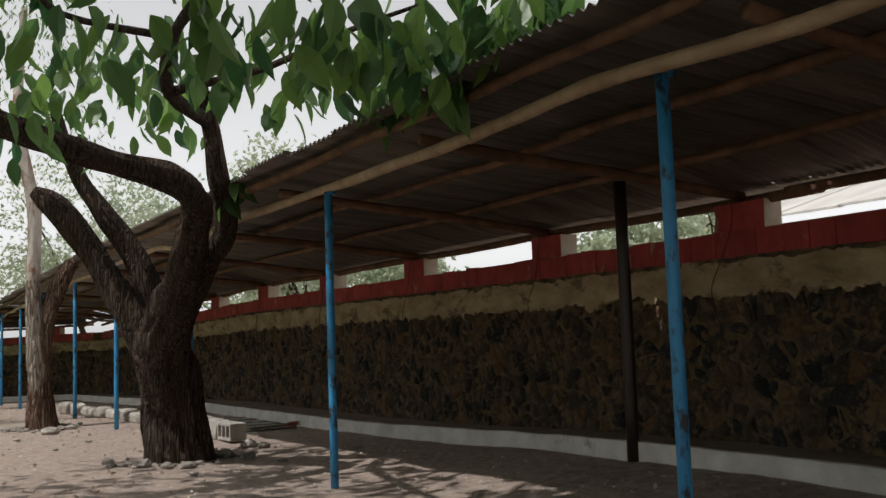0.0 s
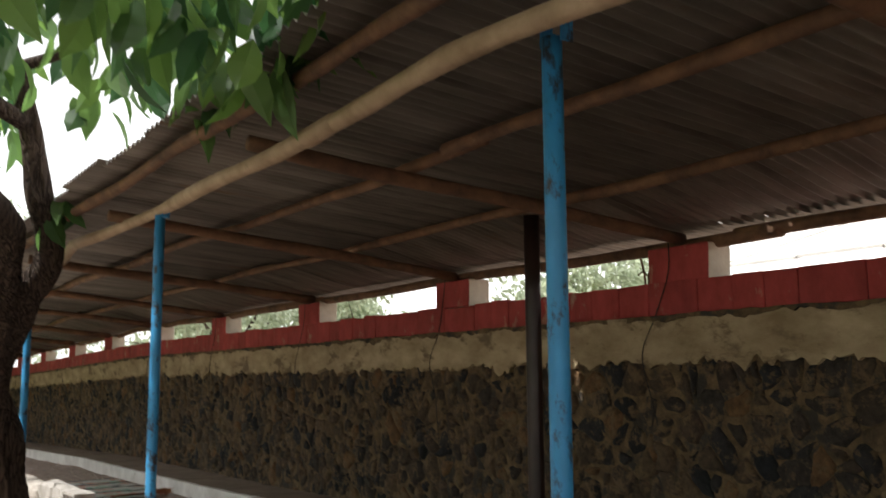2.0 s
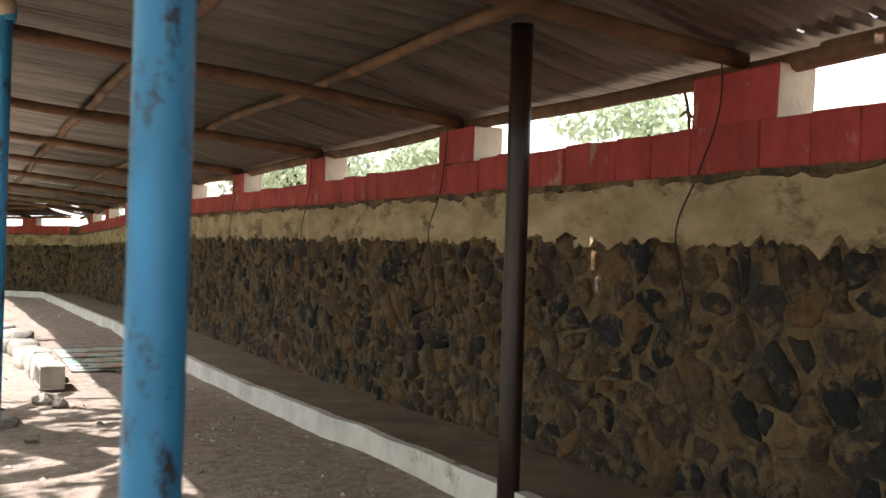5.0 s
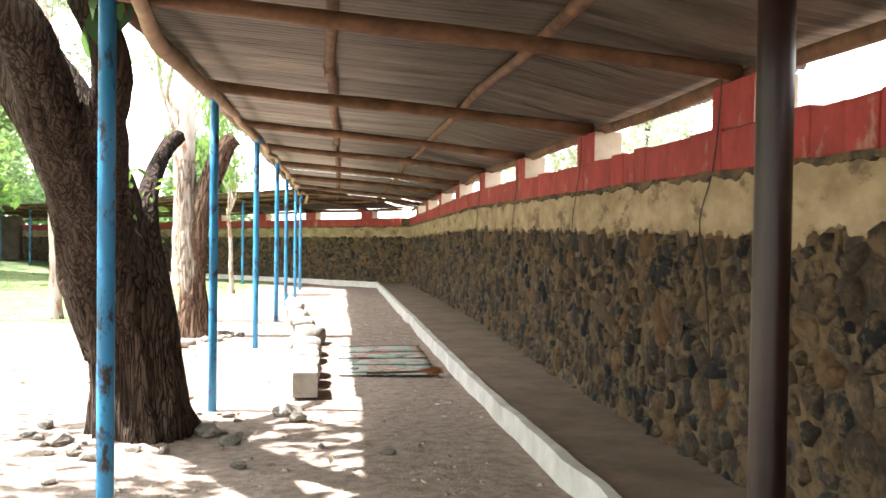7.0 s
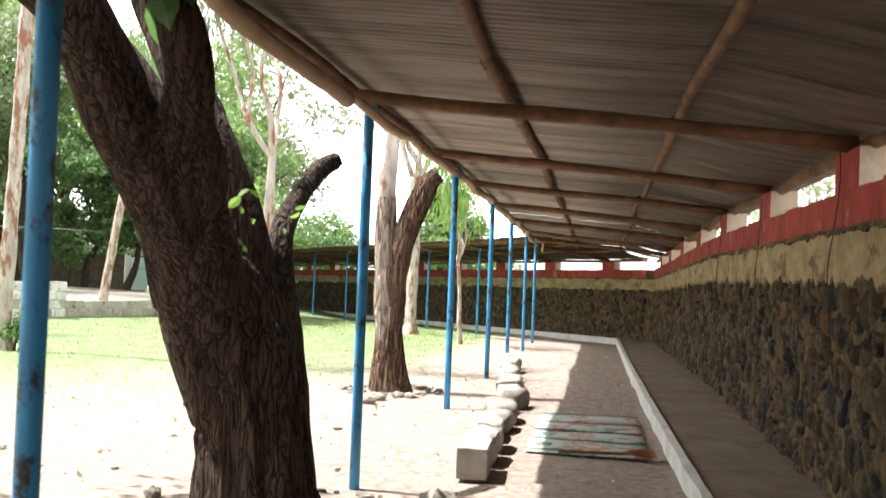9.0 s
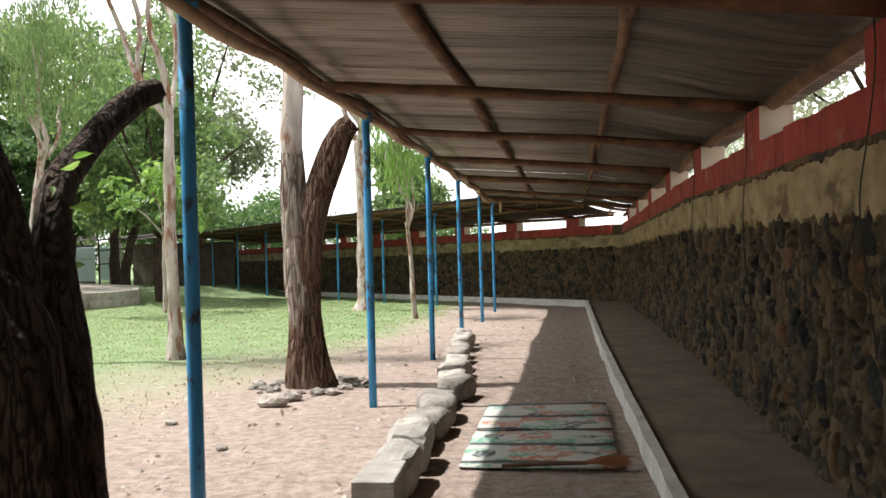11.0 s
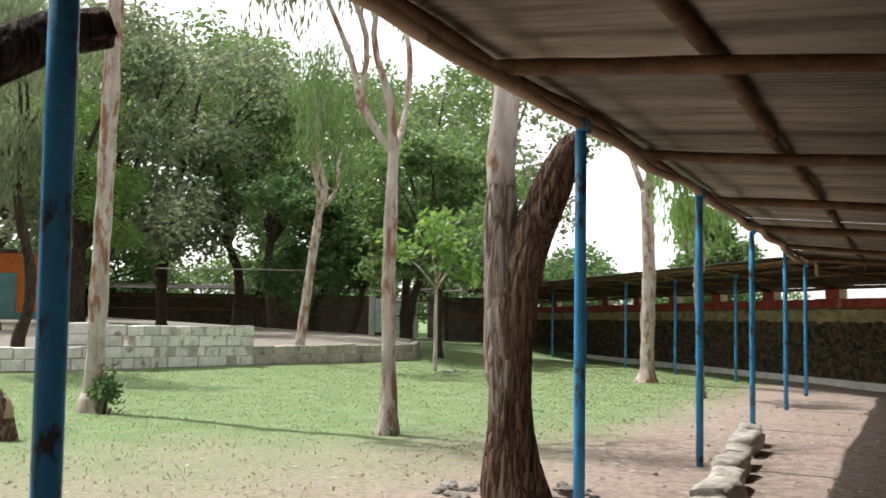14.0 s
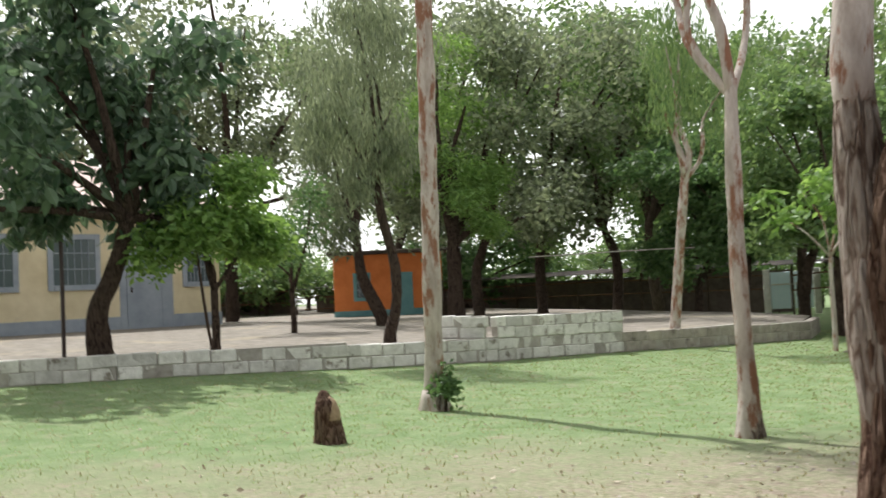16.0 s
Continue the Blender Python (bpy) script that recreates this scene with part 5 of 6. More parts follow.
# unseen tree added behind the start, to dapple the ground and darken the wall
broad_tree((-1.6, 1.2), "large unseen tree with dark trunk added to shade the yard", ((0, 0, -0.2, 0.30), (0, 0.05, 0.5, 0.25), (0.1, 0.1, 1.5, 0.22), (0.2, 0.1, 2.6, 0.2)),
           ((0.8, 1.2, 4.6, 1.8, 0.9, 3300), (1.8, -0.6, 4.8, 1.8, 0.9, 3300), (-1.0, 0.4, 5.0, 1.9, 1.0, 3300), (3.2, 0.6, 4.7, 1.5, 0.8, 2420), (0.4, 3.2, 4.9, 1.6, 0.9, 2640), (2.6, 2.6, 5.0, 1.4, 0.8, 2200), (0.6, -2.2, 4.7, 1.7, 0.9, 2860)), 0.22, M_LEAF_MID, 49, far=False)

# the weathered stump in the grass
stump = plant("tree_stump", (-2.16, 14.80, 0), "splintered grey-brown tree stump standing in the grass", "stump")
SX, SY = -2.16, 14.80
part("wood", tube_bm([(SX, SY, -0.1, 0.165), (SX, SY, 0.03, 0.138), (SX - 0.01, SY, 0.18, 0.115), (SX - 0.01, SY - 0.01, 0.30, 0.105), (SX - 0.03, SY - 0.02, 0.40, 0.07), (SX - 0.02, SY - 0.02, 0.455, 0.035)], seg=26, step=0.03, rough=0.3, ridges=6, seed=31), M_BARK_RED, stump, smooth=True)
bm = rock_bm((0.10, 0.15, 0.30), 5)
bmesh.ops.transform(bm, matrix=Matrix.Translation((SX + 0.052, SY + 0.015, 0.27)) @ Matrix.Rotation(radians(-14), 4, "Y"), verts=bm.verts)
part("cut_face", bm, M_CUT, stump, "pale split wood")


# ---- terrace, low walls and buildings beyond the lawn ----
LOW = [yard(*p) for p in ((-12.6, 9.0), (-10.6, 12.0), (-8.9, 15.0), (-7.6, 18.2), (-7.05, 20.9), (-6.82, 23.9), (-6.45, 27.2), (-6.3, 29.6), (-7.2, 31.6))]


def terrace_z(y):
    return 0.30 - 0.014 * max(0.0, y - 15.0)


verts, faces = [], []
for i, (x, y) in enumerate(LOW):
    for k in range(9):
        f = (k / 8) ** 1.6
        px, py = x - 0.12 - f * 60, y + f * (y - 18) * 1.6
        verts.append((px, py, terrace_z(y) + bank(px, py) + (0.22 * min(1, f * 60 / 9) if y < 24 else 0) + 0.02 * noise.noise(Vector((px, py, 0)))))
for i in range(len(LOW) - 1):
    for k in range(8):
        a = i * 9 + k
        faces.append((a, a + 9, a + 10, a + 1))
terrace = tagged(data_object("terrace_floor", verts, faces, M_TERRACE, smooth=True), "pale gravel terrace behind the low block wall", "terrace", kind="structure")

BLOCK_W = box_bm((-0.198, -0.095, -0.097), (0.198, 0.095, 0.097), 0.012)
me_white = bpy.data.meshes.new("block")
BLOCK_W.to_mesh(me_white)
me_white.materials.append(M_WBLOCK)
me_grey = me_white.copy()
me_grey.materials.clear()
me_grey.materials.append(M_GBLOCK)
BLOCK_W.free()


def low_ground(x, y):
    return gz(y) + bank(x, y)


def block_wall(name, path, courses, me, label, z_at, seed):
    wall = tagged(new(name), label, "wall", kind="structure")
    g = random.Random(seed)
    core = bmesh.new()
    for (x0, y0), (x1, y1) in zip(path, path[1:]):
        length = math.hypot(x1 - x0, y1 - y0)
        ang = math.atan2(y1 - y0, x1 - x0)
        mid = ((x0 + x1) / 2, (y0 + y1) / 2)
        zb = z_at(*mid)
        made = add_box(core, (-length / 2, -0.085, -0.25), (length / 2, 0.085, 0.2 * courses - 0.01))
        m = Matrix.Translation((*mid, zb)) @ Matrix.Rotation(ang, 4, "Z")
        for v in made:
            v.co = m @ v.co
        n = max(1, round(length / 0.41))
        for c in range(courses):
            for k in range(n + (c % 2)):
                f = (k + 0.5 - 0.5 * (c % 2)) / n
                f = min(max(f, 0.18 / length), 1 - 0.18 / length)
                x, y = x0 + (x1 - x0) * f, y0 + (y1 - y0) * f
                ob = new("block", me)
                ob.matrix_basis = pose(x + g.uniform(-0.012, 0.012), y + g.uniform(-0.012, 0.012), z_at(x, y) + 0.10 + 0.2 * c + g.uniform(-0.006, 0.006), g.uniform(-1.6, 1.6), g.uniform(-1.6, 1.6), math.degrees(ang) + g.uniform(-2, 2)) @ Matrix.Diagonal((length / n / 0.41 * g.uniform(0.93, 1.0), 1, g.uniform(0.95, 1.02), 1))
                ob.parent = wall
    part("core", core, M_CONCRETE, wall)
    return wall


block_wall("low_wall_west", LOW[:5], 2, me_white, "low whitewashed concrete block retaining wall", low_ground, 3)
block_wall("low_wall_mid", LOW[4:6], 4, me_white, "taller whitewashed concrete block wall in four courses", low_ground, 4)
block_wall("low_wall_return", (yard(-7.05, 20.7), yard(-7.75, 20.1)), 4, me_white, "short whitewashed block wall running back", low_ground, 6)
block_wall("low_wall_north", LOW[5:], 2, me_grey, "low dark weathered block wall", low_ground, 5)


def place(bm, m):
    bmesh.ops.transform(bm, matrix=m, verts=bm.verts)
    return bm


def window_on(house, m, y0, y1, z0, z1, frame_mat):
    """A barred window on the face x = 0 of a house, seen from +x."""
    w = new("window")
    under(w, house)
    bm = bmesh.new()
    t = 0.14
    for lo, hi in (((0.0, y0 - t, z0 - t), (0.05, y0, z1 + t)), ((0.0, y1, z0 - t), (0.05, y1 + t, z1 + t)), ((0.0, y0, z1), (0.05, y1, z1 + t)), ((0.0, y0, z0 - t), (0.08, y1, z0))):
        add_box(bm, lo, hi, 0.006)
    part("window_frame", place(bm, m), frame_mat, w)
    part("pane", place(box_bm((0.012, y0, z0), (0.02, y1, z1)), m), M_GLASS, w)
    bars = bmesh.new()
    n = 6
    for k in range(1, n):
        y = y0 + (y1 - y0) * k / n
        add_box(bars, (0.03, y - 0.008, z0), (0.046, y + 0.008, z1))
    for f in (0.35, 0.7):
        z = z0 + (z1 - z0) * f
        add_box(bars, (0.03, y0, z - 0.012), (0.05, y1, z + 0.012))
    part("window_bars", place(bars, m), M_GREY_PAINT, w)


# yellow house: its front faces +x
HZ = 0.45
HX, HY = yard(-19.1, 17.0)
HZ += bank(HX, HY)
yellow = thing("house", (HX, HY, HZ), "cream yellow rendered house with grey-blue dado and pinkish roof", "house")
m = Matrix.Translation((HX, HY, HZ)) @ Matrix.Rotation(radians(3.0), 4, "Z")
part("wall", place(box_bm((-6.0, -7.0, -0.6), (0.0, 4.9, 3.15), 0.02), m), M_YELLOW, yellow)
part("dado", place(box_bm((-6.02, -7.02, -0.6), (0.03, 4.92, 0.36), 0.01), m), M_GREY_PAINT, yellow)
part("fascia", place(box_bm((-6.4, -7.4, 3.12), (0.45, 5.3, 3.30), 0.01), m), M_PINK_ROOF, yellow)
bm = bmesh.new()
add_box(bm, (-6.5, -7.5, 3.30), (0.55, 5.4, 3.36))
top = [v for v in bm.verts if v.co.z > 3.33]
for v in top:
    v.co.x = -3.0 + (v.co.x + 3.0) * 0.05
    v.co.y = -1.0 + (v.co.y + 1.0) * 0.45
    v.co.z = 5.0
part("roof", place(bm, m), M_PINK_ROOF, yellow)
door = new("door")
under(door, yellow)
part("door_leaf", place(box_bm((-0.02, 2.05, -0.05), (0.05, 3.05, 2.15), 0.01), m), M_GREY_PAINT, door)
part("door_frame", place(box_bm((-0.02, 1.86, -0.3), (0.04, 2.04, 2.35), 0.01), m), M_GREY_PAINT, door)
part("door_frame", place(box_bm((-0.02, 3.06, -0.3), (0.04, 3.40, 2.35), 0.01), m), M_GREY_PAINT, door)
part("door_handle", place(box_bm((0.05, 2.15, 1.0), (0.09, 2.2, 1.14), 0.01), m), M_BROWN_STEEL, door)
for y0, y1 in ((-4.6, -3.3), (-2.2, -0.9), (0.1, 1.2), (3.85, 4.5)):
    window_on(yellow, m, y0, y1, 1.25, 2.45, M_GREY_PAINT)
step = tagged(mesh_object("step", place(box_bm((0.04, -7.0, -0.6), (1.5, 5.2, -0.12), 0.03), m), M_CONCRETE), "concrete plinth before the yellow house", "step")

# orange house in the distance
OX, OY = yard(-26.0, 31.8)
OZ = -0.05 + bank(OX, OY)
om = Matrix.Translation((OX, OY, OZ)) @ Matrix.Rotation(radians(-36), 4, "Z")
orange = thing("house", (OX, OY, OZ), "small orange rendered house with teal dado and flat roof", "house")
part("wall", place(box_bm((-4.0, -1.95, -0.6), (0.0, 2.6, 2.75), 0.02), om), M_ORANGE, orange)
part("dado", place(box_bm((-4.02, -1.97, -0.6), (0.03, 2.62, 0.42), 0.01), om), M_TEAL, orange)
part("roof", place(box_bm((-4.3, -2.2, 2.75), (0.35, 2.9, 2.90), 0.02), om), M_DARK_ROOF, orange)
part("door", place(box_bm((-0.02, 0.55, -0.05), (0.05, 1.35, 1.95), 0.01), om), M_TEAL, orange)
window_on(orange, om, -1.0, -0.55, 0.95, 1.85, M_TEAL)

# pale blue gate set in white posts
GX, GY = yard(-15.8, 45.0)
GZ = -0.55 + bank(GX, GY)
gm = Matrix.Translation((GX, GY, GZ)) @ Matrix.Rotation(radians(-58), 4, "Z")
gate = thing("gate", (GX, GY, GZ), "pale blue sheet steel gate between white posts, half open", "gate")
for y in (-1.0, 1.0):
    part("gate_post", place(box_bm((-0.15, y - 0.13, -0.3), (0.15, y + 0.13, 1.78), 0.02), gm), M_WHITE, gate)
part("leaf", place(box_bm((-0.03, -0.85, 0.1), (0.02, -0.05, 1.66), 0.01), gm), M_GATE, gate)
part("leaf", place(box_bm((-0.03, 0.10, 0.1), (0.02, 0.85, 1.66), 0.01), gm), M_GATE, gate)
part("rail", place(box_bm((0.02, -0.8, 1.1), (0.05, 0.8, 1.16), 0.005), gm), M_WHITE, gate)


def far_shed(p0, p1, base, label):
    """A long low open shed: back wall coloured dark for shade, sloping roof, thin posts."""
    (x0, y0), (x1, y1) = yard(*p0), yard(*p1)
    base += bank((x0 + x1) / 2, (y0 + y1) / 2)
    length, ang = math.hypot(x1 - x0, y1 - y0), math.atan2(y1 - y0, x1 - x0)
    m = Matrix.Translation((x0, y0, base)) @ Matrix.Rotation(ang, 4, "Z")
    shed = thing("open_shed", (x0, y0, base), label, "shed", group="sheds along the far wall")
    part("back_wall", place(box_bm((0, 0, -0.5), (length, 0.25, 1.75), 0.01), m), M_SHADED_WALL, shed)
    n = int(length / 0.9)
    for k in range(n):
        a = k * length / n
        bm = bmesh.new()
        made = add_box(bm, (a, -2.6, 2.15 + 0.02 * (k % 2)), (a + length / n + 0.03, 0.5, 2.17 + 0.02 * (k % 2)))
        for v in made:
            v.co.z += 0.08 * v.co.y + 0.05 * noise.noise(Vector((k * 0.7, 0, 0)))
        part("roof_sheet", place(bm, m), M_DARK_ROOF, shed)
    for k in range(int(length / 3.0) + 1):
        part("post", place(tube_bm([(k * 3.0, -2.2, -0.3, 0.04), (k * 3.0, -2.2, 2.0, 0.04)], seg=8, step=1.0), m), M_BARK, shed)
    for z in (0.9, 1.5):
        part("rail", place(tube_bm([(0, -2.2, z, 0.03), (length / 2, -2.15, z + 0.1, 0.03), (length, -2.2, z, 0.03)], seg=6, step=1.5), m), M_LOG, shed)


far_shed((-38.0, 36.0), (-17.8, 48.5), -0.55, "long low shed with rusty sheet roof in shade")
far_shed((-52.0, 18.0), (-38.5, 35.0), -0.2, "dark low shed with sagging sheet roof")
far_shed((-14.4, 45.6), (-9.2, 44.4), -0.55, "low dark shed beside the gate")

# neighbour's house beyond the east wall
neighbour = thing("house", (12.5, 7.2, 0), "pale neighbouring house with weathered sheet roof over the wall", "house")
part("wall", box_bm((10.2, -3.5, -0.3), (17.0, 7.6, 2.35), 0.02), M_BLOCK, neighbour)
for k in range(14):
    bm = bmesh.new()
    made = add_box(bm, (9.7, -4.0 + 0.86 * k, 2.36), (13.6, -4.0 + 0.86 * k + 0.88, 2.39))
    for v in made:
        v.co.z += (v.co.x - 9.7) * 0.28 + 0.012 * (k % 2)
    part("roof_sheet", bm, M_PALE_ROOF, neighbour)

px, py = yard(-10.6, 14.75)
lamp_pole = mesh_object("pole", tube_bm([(px, py, 0.3, 0.035), (px, py, 2.1, 0.035), (px, py, 3.3, 0.03)], seg=10, step=0.8), M_BROWN_STEEL)
tagged(lamp_pole, "thin rusty steel pole on the terrace", "pole")
pipe = mesh_object("overhead_pipe", tube_bm([(*yard(-14.5, 29.0), 2.25, 0.02), (*yard(-12.0, 32.0), 2.3, 0.02), (*yard(-9.5, 35.5), 2.25, 0.02)], seg=6, step=1.0), M_CONCRETE)
tagged(pipe, "thin pale line strung between the far trees", "line")


# ---- things on the ground under the shed ----
def hollow_block(x, y, z, deg, label, size=(0.20, 0.42, 0.20)):
    """A concrete block lying on its side, its three cells open to both long sides."""
    bm = bmesh.new()
    w, l, h = size
    t = 0.034
    add_box(bm, (-w / 2, -l / 2, 0), (w / 2, l / 2, t), 0.005)
    add_box(bm, (-w / 2, -l / 2, h - t), (w / 2, l / 2, h), 0.005)
    for k in range(4):
        yy = -l / 2 + k * (l - t) / 3
        add_box(bm, (-w / 2 + 0.002, yy + 0.002, t - 0.001), (w / 2 - 0.002, yy + t - 0.002, h - t + 0.001))
    ob = mesh_object("concrete_block", bm, M_CONCRETE)
    ob.matrix_basis = pose(x, y, z, 0, 0, deg)
    return tagged(ob, label, "block", group="blocks and stones in a row")


def solid_block(x, y, z, size, deg, seed, label="grey dressed building stone laid in a row", mat=None):
    g = random.Random(seed)
    bm = bmesh.new()
    bmesh.ops.create_cube(bm, size=1.0)
    bmesh.ops.subdivide_edges(bm, edges=list(bm.edges), cuts=4, use_grid_fill=True)
    for v in bm.verts:
        n = v.co.copy()
        k = 1 - 0.07 * (abs(n.x * 2) ** 4 * abs(n.y * 2) ** 4 + abs(n.z * 2) ** 4 * abs(n.y * 2) ** 4 + abs(n.x * 2) ** 4 * abs(n.z * 2) ** 4)
        w = 1 + 0.12 * noise.noise(n * 1.8 + Vector((seed, 0, 0))) + 0.03 * noise.noise(n * 7 + Vector((seed, 0, 0)))
        v.co = Vector((n.x * size[0] * k * w, n.y * size[1] * k * w, (n.z + 0.5) * size[2] * k * w))
    ob = mesh_object("row_stone", bm, mat or M_ROCK, smooth=mat is None)
    ob.matrix_basis = pose(x, y, z - 0.03, g.uniform(-3, 3), g.uniform(-3, 3), deg)
    return tagged(ob, label, "stone", group="blocks and stones in a row")


hollow_block(4.43, 10.80, 0.012, 2, "hollow grey concrete block lying at the end of the stone row")
solid_block(4.42, 11.26, 0.04, (0.22, 0.44, 0.22), -1, 2, "grey concrete block laid in a row", M_CONCRETE)
solid_block(4.41, 11.73, 0.04, (0.23, 0.44, 0.23), 3, 3, "grey concrete block laid in a row", M_CONCRETE)
for k, (x, y, sx, sy, sz, a) in enumerate(((4.39, 12.2, 0.25, 0.44, 0.23, 5), (4.43, 12.64, 0.27, 0.46, 0.21, -4), (4.44, 13.12, 0.28, 0.42, 0.23, 8), (4.38, 13.56, 0.30, 0.34, 0.19, 0), (4.50, 13.96, 0.24, 0.42, 0.26, -10),
                                           (4.42, 14.45, 0.26, 0.44, 0.20, 5), (4.40, 14.98, 0.25, 0.5, 0.23, -6), (4.36, 15.55, 0.24, 0.52, 0.20, 4), (4.31, 16.15, 0.24, 0.5, 0.22, 0), (4.27, 16.8, 0.23, 0.5, 0.19, 6),
                                           (4.24, 17.6, 0.26, 0.45, 0.25, -5), (4.2, 18.2, 0.24, 0.4, 0.28, 8))):
    solid_block(x - 0.03 - 0.035 * (y - 12), y * 1.05 - 0.6, gz(y) + 0.03, (sx * 0.95, sy * 1.10, sz * 0.78), a, 10 + k, "pale rounded stone laid in a row")

for k, (y0, y1, sh) in enumerate(((11.66, 12.66, 0.0), (12.70, 13.66, 0.0))):
    verts, faces = [], []
    nx, ny = 14, 16
    for j in range(ny + 1):
        for i in range(nx + 1):
            x, y = 4.70 + sh + 0.90 * i / nx, y0 + (y1 - y0) * j / ny
            verts.append((x, y, 0.030 + rise(y) * step_between(x, 4.0, 5.7) + 0.012 * noise.noise(Vector((x * 3, y * 5, k))) + 0.006 * math.sin(y * 14 + x * 2)))
    for j in range(ny):
        for i in range(nx):
            a = j * (nx + 1) + i
            faces.append((a, a + 1, a + nx + 2, a + nx + 1))
    rug = data_object("floor_mat", verts, faces, M_MAT, smooth=True)
    md = rug.modifiers.new("thick", "SOLIDIFY")
    md.thickness = 0.008
    tagged(rug, "faded patterned plastic mat lying on the earth", "mat", group="mats under the shed")

broom = thing("broom", (5.5, 11.68, 0.03), "reddish twig broom lying along the mat edge", "broom")
part("handle", tube_bm([(4.95, 11.60, 0.045, 0.011), (5.2, 11.63, 0.05, 0.012), (5.42, 11.66, 0.05, 0.012)], seg=8, step=0.1), M_LOG, broom)
bm = bmesh.new()
g = random.Random(9)
for k in range(60):
    dy, dz = g.uniform(-0.05, 0.05), g.uniform(0.0, 0.06)
    add_tube(bm, [(5.36, 11.655, 0.05, 0.004), (5.5, 11.67 + dy * 0.6, 0.045 + dz * 0.5, 0.004), (5.64 + g.uniform(-0.05, 0.03), 11.69 + dy, 0.03 + dz, 0.002)], seg=4, step=0.1)
part("bristles", bm, M_BROOM, broom)

# loose stones round the trunks and about the yard
rock_meshes = []
for k in range(9):
    ob_bm = rock_bm((1.0, 0.8 + 0.05 * k, 0.7), k + 1)
    me = bpy.data.meshes.new("stone")
    ob_bm.to_mesh(me)
    ob_bm.free()
    me.materials.append(M_ROCK)
    rock_meshes.append(me)


def loose_stone(x, y, size, k, g, label):
    ob = new("loose_stone", rock_meshes[k % 9])
    ob.matrix_basis = Matrix.Translation((x, y, ground_height(x, y) + 0.16 * size)) @ Matrix.Rotation(g.uniform(0, 6.28), 4, "Z") @ Matrix.Diagonal((size, size * g.uniform(0.7, 1.1), size * g.uniform(0.6, 0.9), 1))
    return tagged(ob, label, "stone", group="loose stones in the yard")


g = random.Random(12)
for cx, cy, n, rad in ((AX, AY, 34, 0.52), (BX + 0.05, BY, 60, 0.40), (-4.57, 28.4, 10, 0.4)):
    for k in range(n):
        a = g.uniform(0, 6.28)
        if cx == AX and not (3.3 < a < 6.2) and k % 3:
            a = g.uniform(3.4, 6.1)
        r = rad * g.uniform(0.85, 1.45)
        loose_stone(cx + r * math.cos(a), cy + r * math.sin(a), g.choice((0.04, 0.05, 0.06, 0.08, 0.10, 0.14)), k, g, "small grey stone heaped at the foot of a tree")
for x, y, s in ((2.92, 13.82, 0.26), (2.98, 14.1, 0.2), (4.33, 9.95, 0.20), (4.42, 9.72, 0.14), (4.14, 8.5, 0.10), (4.99, 8.6, 0.09), (3.86, 9.35, 0.22), (6.3, 9.8, 0.07), (4.6, 8.9, 0.07), (3.0, 9.1, 0.16),
                (4.9, 7.2, 0.06), (4.3, 7.6, 0.06), (2.4, 13.0, 0.1), (3.1, 12.2, 0.08), (2.6, 11.4, 0.07), (1.2, 10.5, 0.07), (2.2, 10.2, 0.06), (3.2, 8.2, 0.09), (2.2, 7.4, 0.10), (1.6, 8.3, 0.07)):
    loose_stone(x, y, s, int(x * 10), g, "loose grey stone lying on the bare earth")

# pebbles, crumbs of soil and fallen leaves
verts, faces = [], []
for k in range(4500):
    x, y = g.uniform(-3, 5.8), g.uniform(3.5, 20)
    if 0.55 * y - x > 7.5:
        continue
    s = g.choice((0.006, 0.009, 0.012, 0.018, 0.026)) * g.uniform(0.7, 1.3)
    z = ground_height(x, y)
    i = len(verts)
    a = g.uniform(0, 6.28)
    for q in range(4):
        verts.append((x + s * math.cos(a + q * 1.57) * g.uniform(0.7, 1.2), y + s * math.sin(a + q * 1.57), z - 0.004 + g.uniform(0, 0.3) * s))
    verts.append((x, y, z + s * 0.5))
    faces += [(i + q, i + (q + 1) % 4, i + 4) for q in range(4)]
tagged(data_object("pebbles", verts, faces, M_PEBBLE), "scattered pebbles and clods on bare earth", "pebbles", kind="stuff")
litter = [(x, y) for x, y in ((g.uniform(-7, 5.5), g.uniform(4, 24)) for _ in range(1700)) if 0.55 * y - x < 7.5 + g.uniform(0, 5)]
tagged(leaves("fallen_leaves", [(x, y, ground_height(x, y) + 0.012) for x, y in litter], 0.05, M_LITTER, None, hang=0.0, shape="quad", rng=g), "dry fallen leaves scattered over the ground", "leaf litter", kind="stuff")


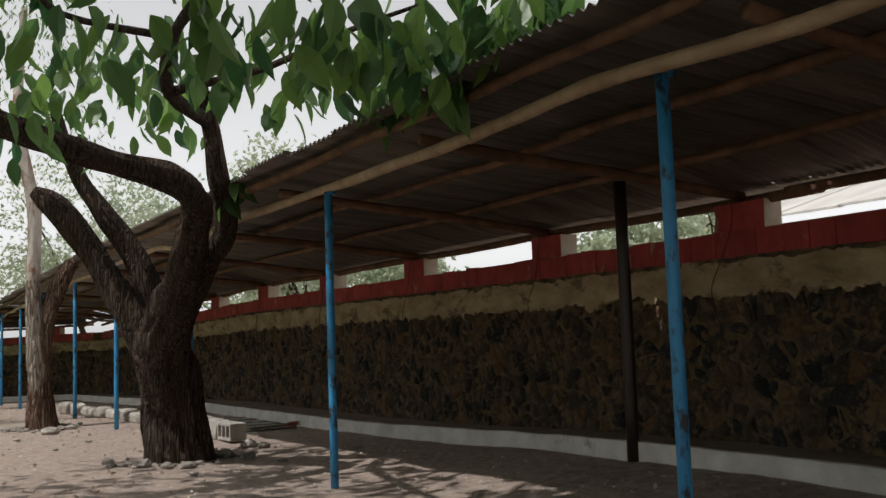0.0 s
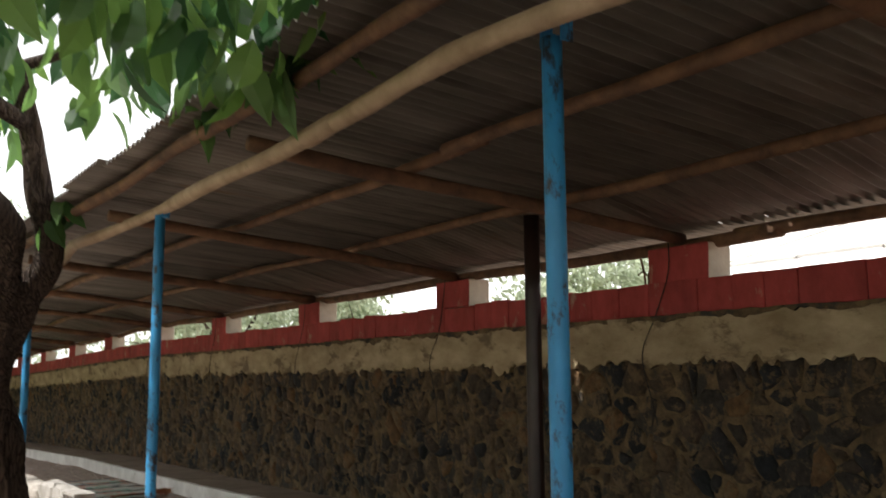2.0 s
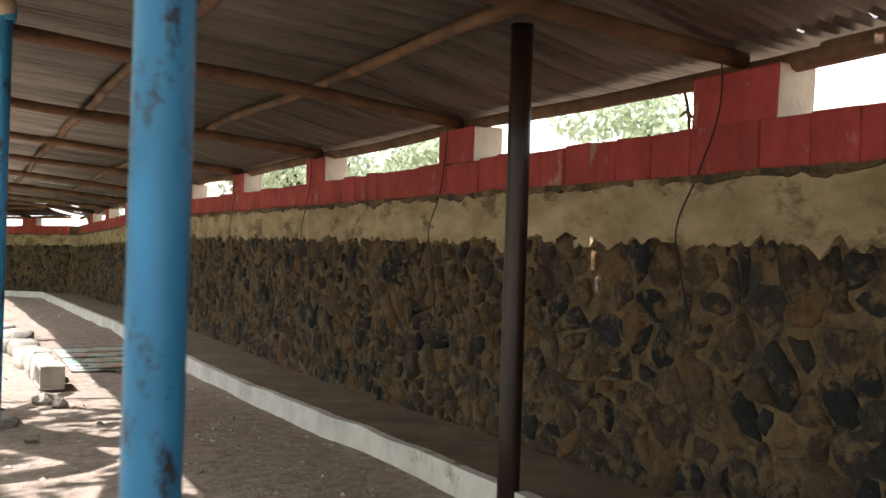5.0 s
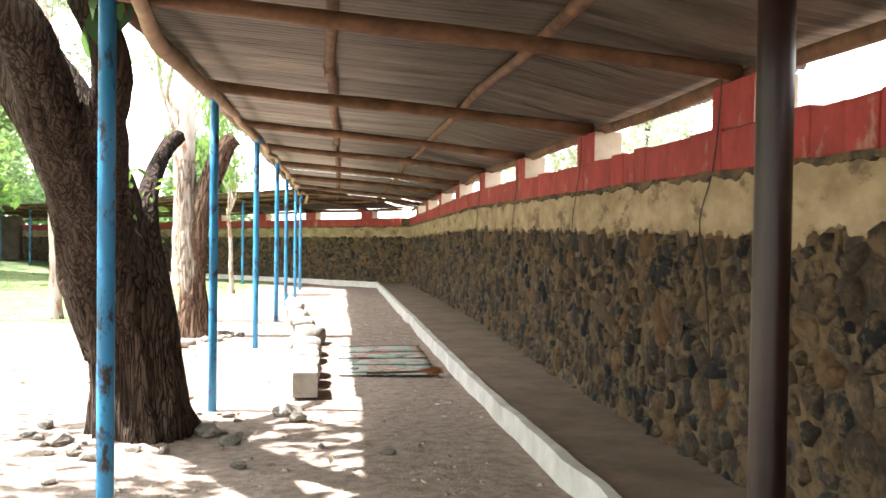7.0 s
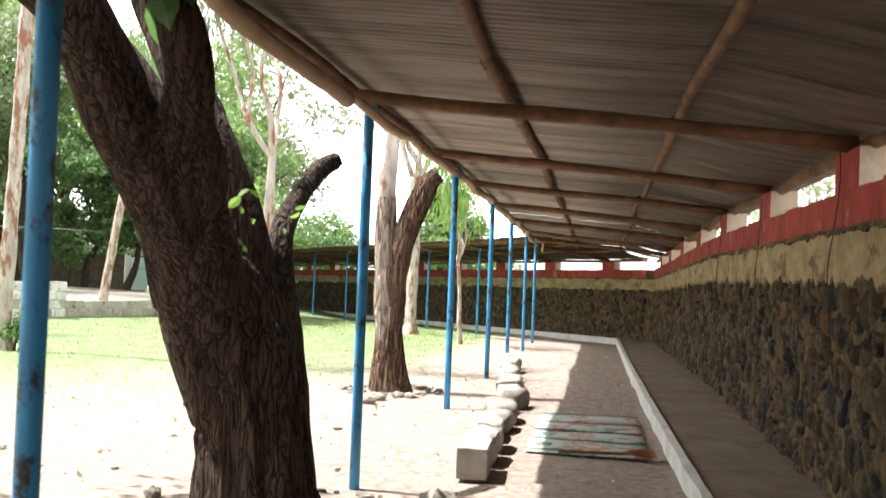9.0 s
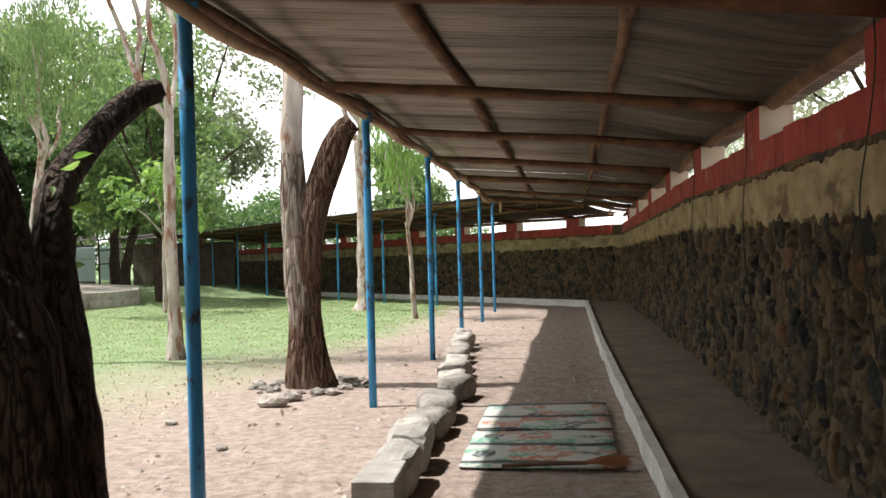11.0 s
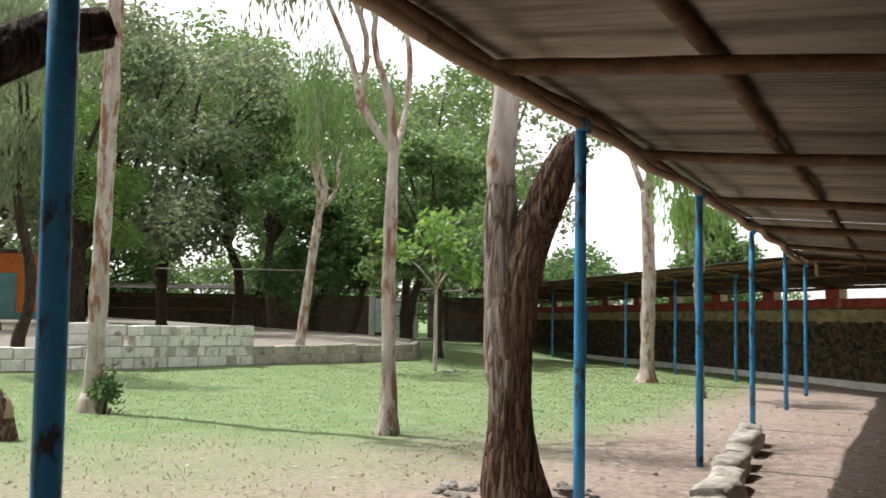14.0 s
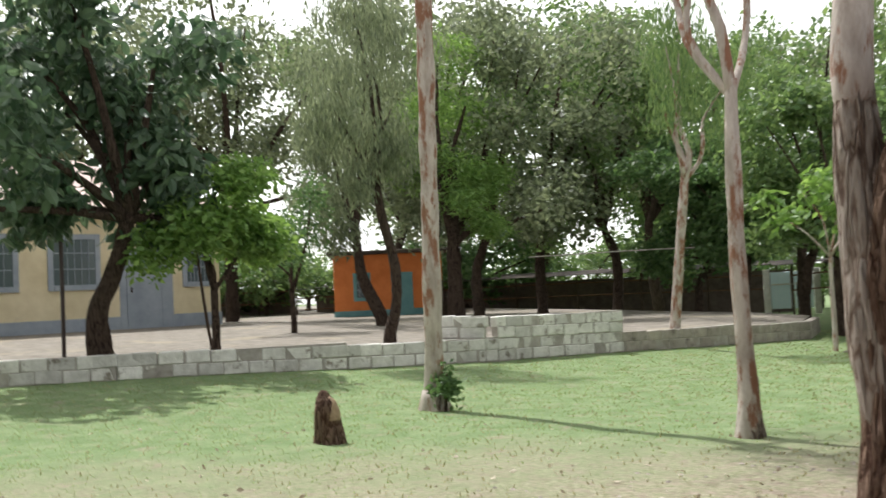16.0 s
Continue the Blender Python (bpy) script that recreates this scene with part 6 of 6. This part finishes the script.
# grass
def grass_field(name, n, material, where, tall, seed, label):
    g = random.Random(seed)
    verts, faces = [], []
    while len(faces) < n:
        x, y = g.uniform(-10.5, 4.0), g.uniform(8, 36)
        if not where(x, y, g):
            continue
        z = ground_height(x, y)
        h, a, w = tall * g.uniform(0.5, 1.2), g.uniform(0, 6.28), 0.006 + 0.0006 * max(0, y - 12)
        i = len(verts)
        verts += [(x - w * math.cos(a), y - w * math.sin(a), z - 0.005), (x + w * math.cos(a), y + w * math.sin(a), z - 0.005), (x + g.gauss(0, 0.35) * h, y + g.gauss(0, 0.35) * h, z + h)]
        faces.append((i, i + 1, i + 2))
    return tagged(data_object(name, verts, faces, material), label, "grass", kind="stuff")


def lawn(x, y, g):
    f = 0.75 * y - x + 5 * 0.45 * noise.noise(Vector((x * 0.55, y * 0.55, 0)))
    left = -7.6 if y > 21 else -8.2 - (21 - y) * 0.45
    return left < x < 2.4 + 0.8 * noise.noise(Vector((x, y * 0.6, 2))) and f > 10.5 + g.uniform(0, 2.5)


def drygrass(x, y, g):
    f = 0.55 * y - x + 2.2 * noise.noise(Vector((x * 0.55, y * 0.55, 0)))
    left = -7.6 if y > 21 else -8.2 - (21 - y) * 0.45
    return left < x < 2.7 + 0.8 * noise.noise(Vector((x, y * 0.6, 2))) and f > 4.9 + g.uniform(0, 1.5) and noise.noise(Vector((x * 2.3, y * 2.3, 5))) > -0.15


grass_field("lawn_grass", 42000, M_GRASS, lawn, 0.018, 71, "short green grass of the lawn")
grass_field("dry_grass", 13000, M_STRAW, drygrass, 0.03, 72, "sparse dry grass between bare patches")


# bent iron left standing in the block course, and the cable clips beside it
iron = thing("rebar_stub", (6.62, 5.30, 1.86), "bent rusty iron bar sticking out of the wall top", "iron bar")
part("bar", tube_bm([(6.60, 5.30, 1.80, 0.008), (6.60, 5.31, 1.95, 0.008), (6.59, 5.33, 2.05, 0.008)], seg=6, step=0.05), M_RUST, iron)
part("bar", tube_bm([(6.60, 5.28, 1.82, 0.007), (6.59, 5.26, 1.95, 0.007), (6.59, 5.23, 1.98, 0.007), (6.58, 5.21, 1.94, 0.007)], seg=6, step=0.04), M_RUST, iron)
part("tie", tube_bm([(6.585, 5.27, 1.93, 0.006), (6.585, 5.31, 1.96, 0.006), (6.585, 5.35, 1.94, 0.006)], seg=6, step=0.03), M_RUST, iron)
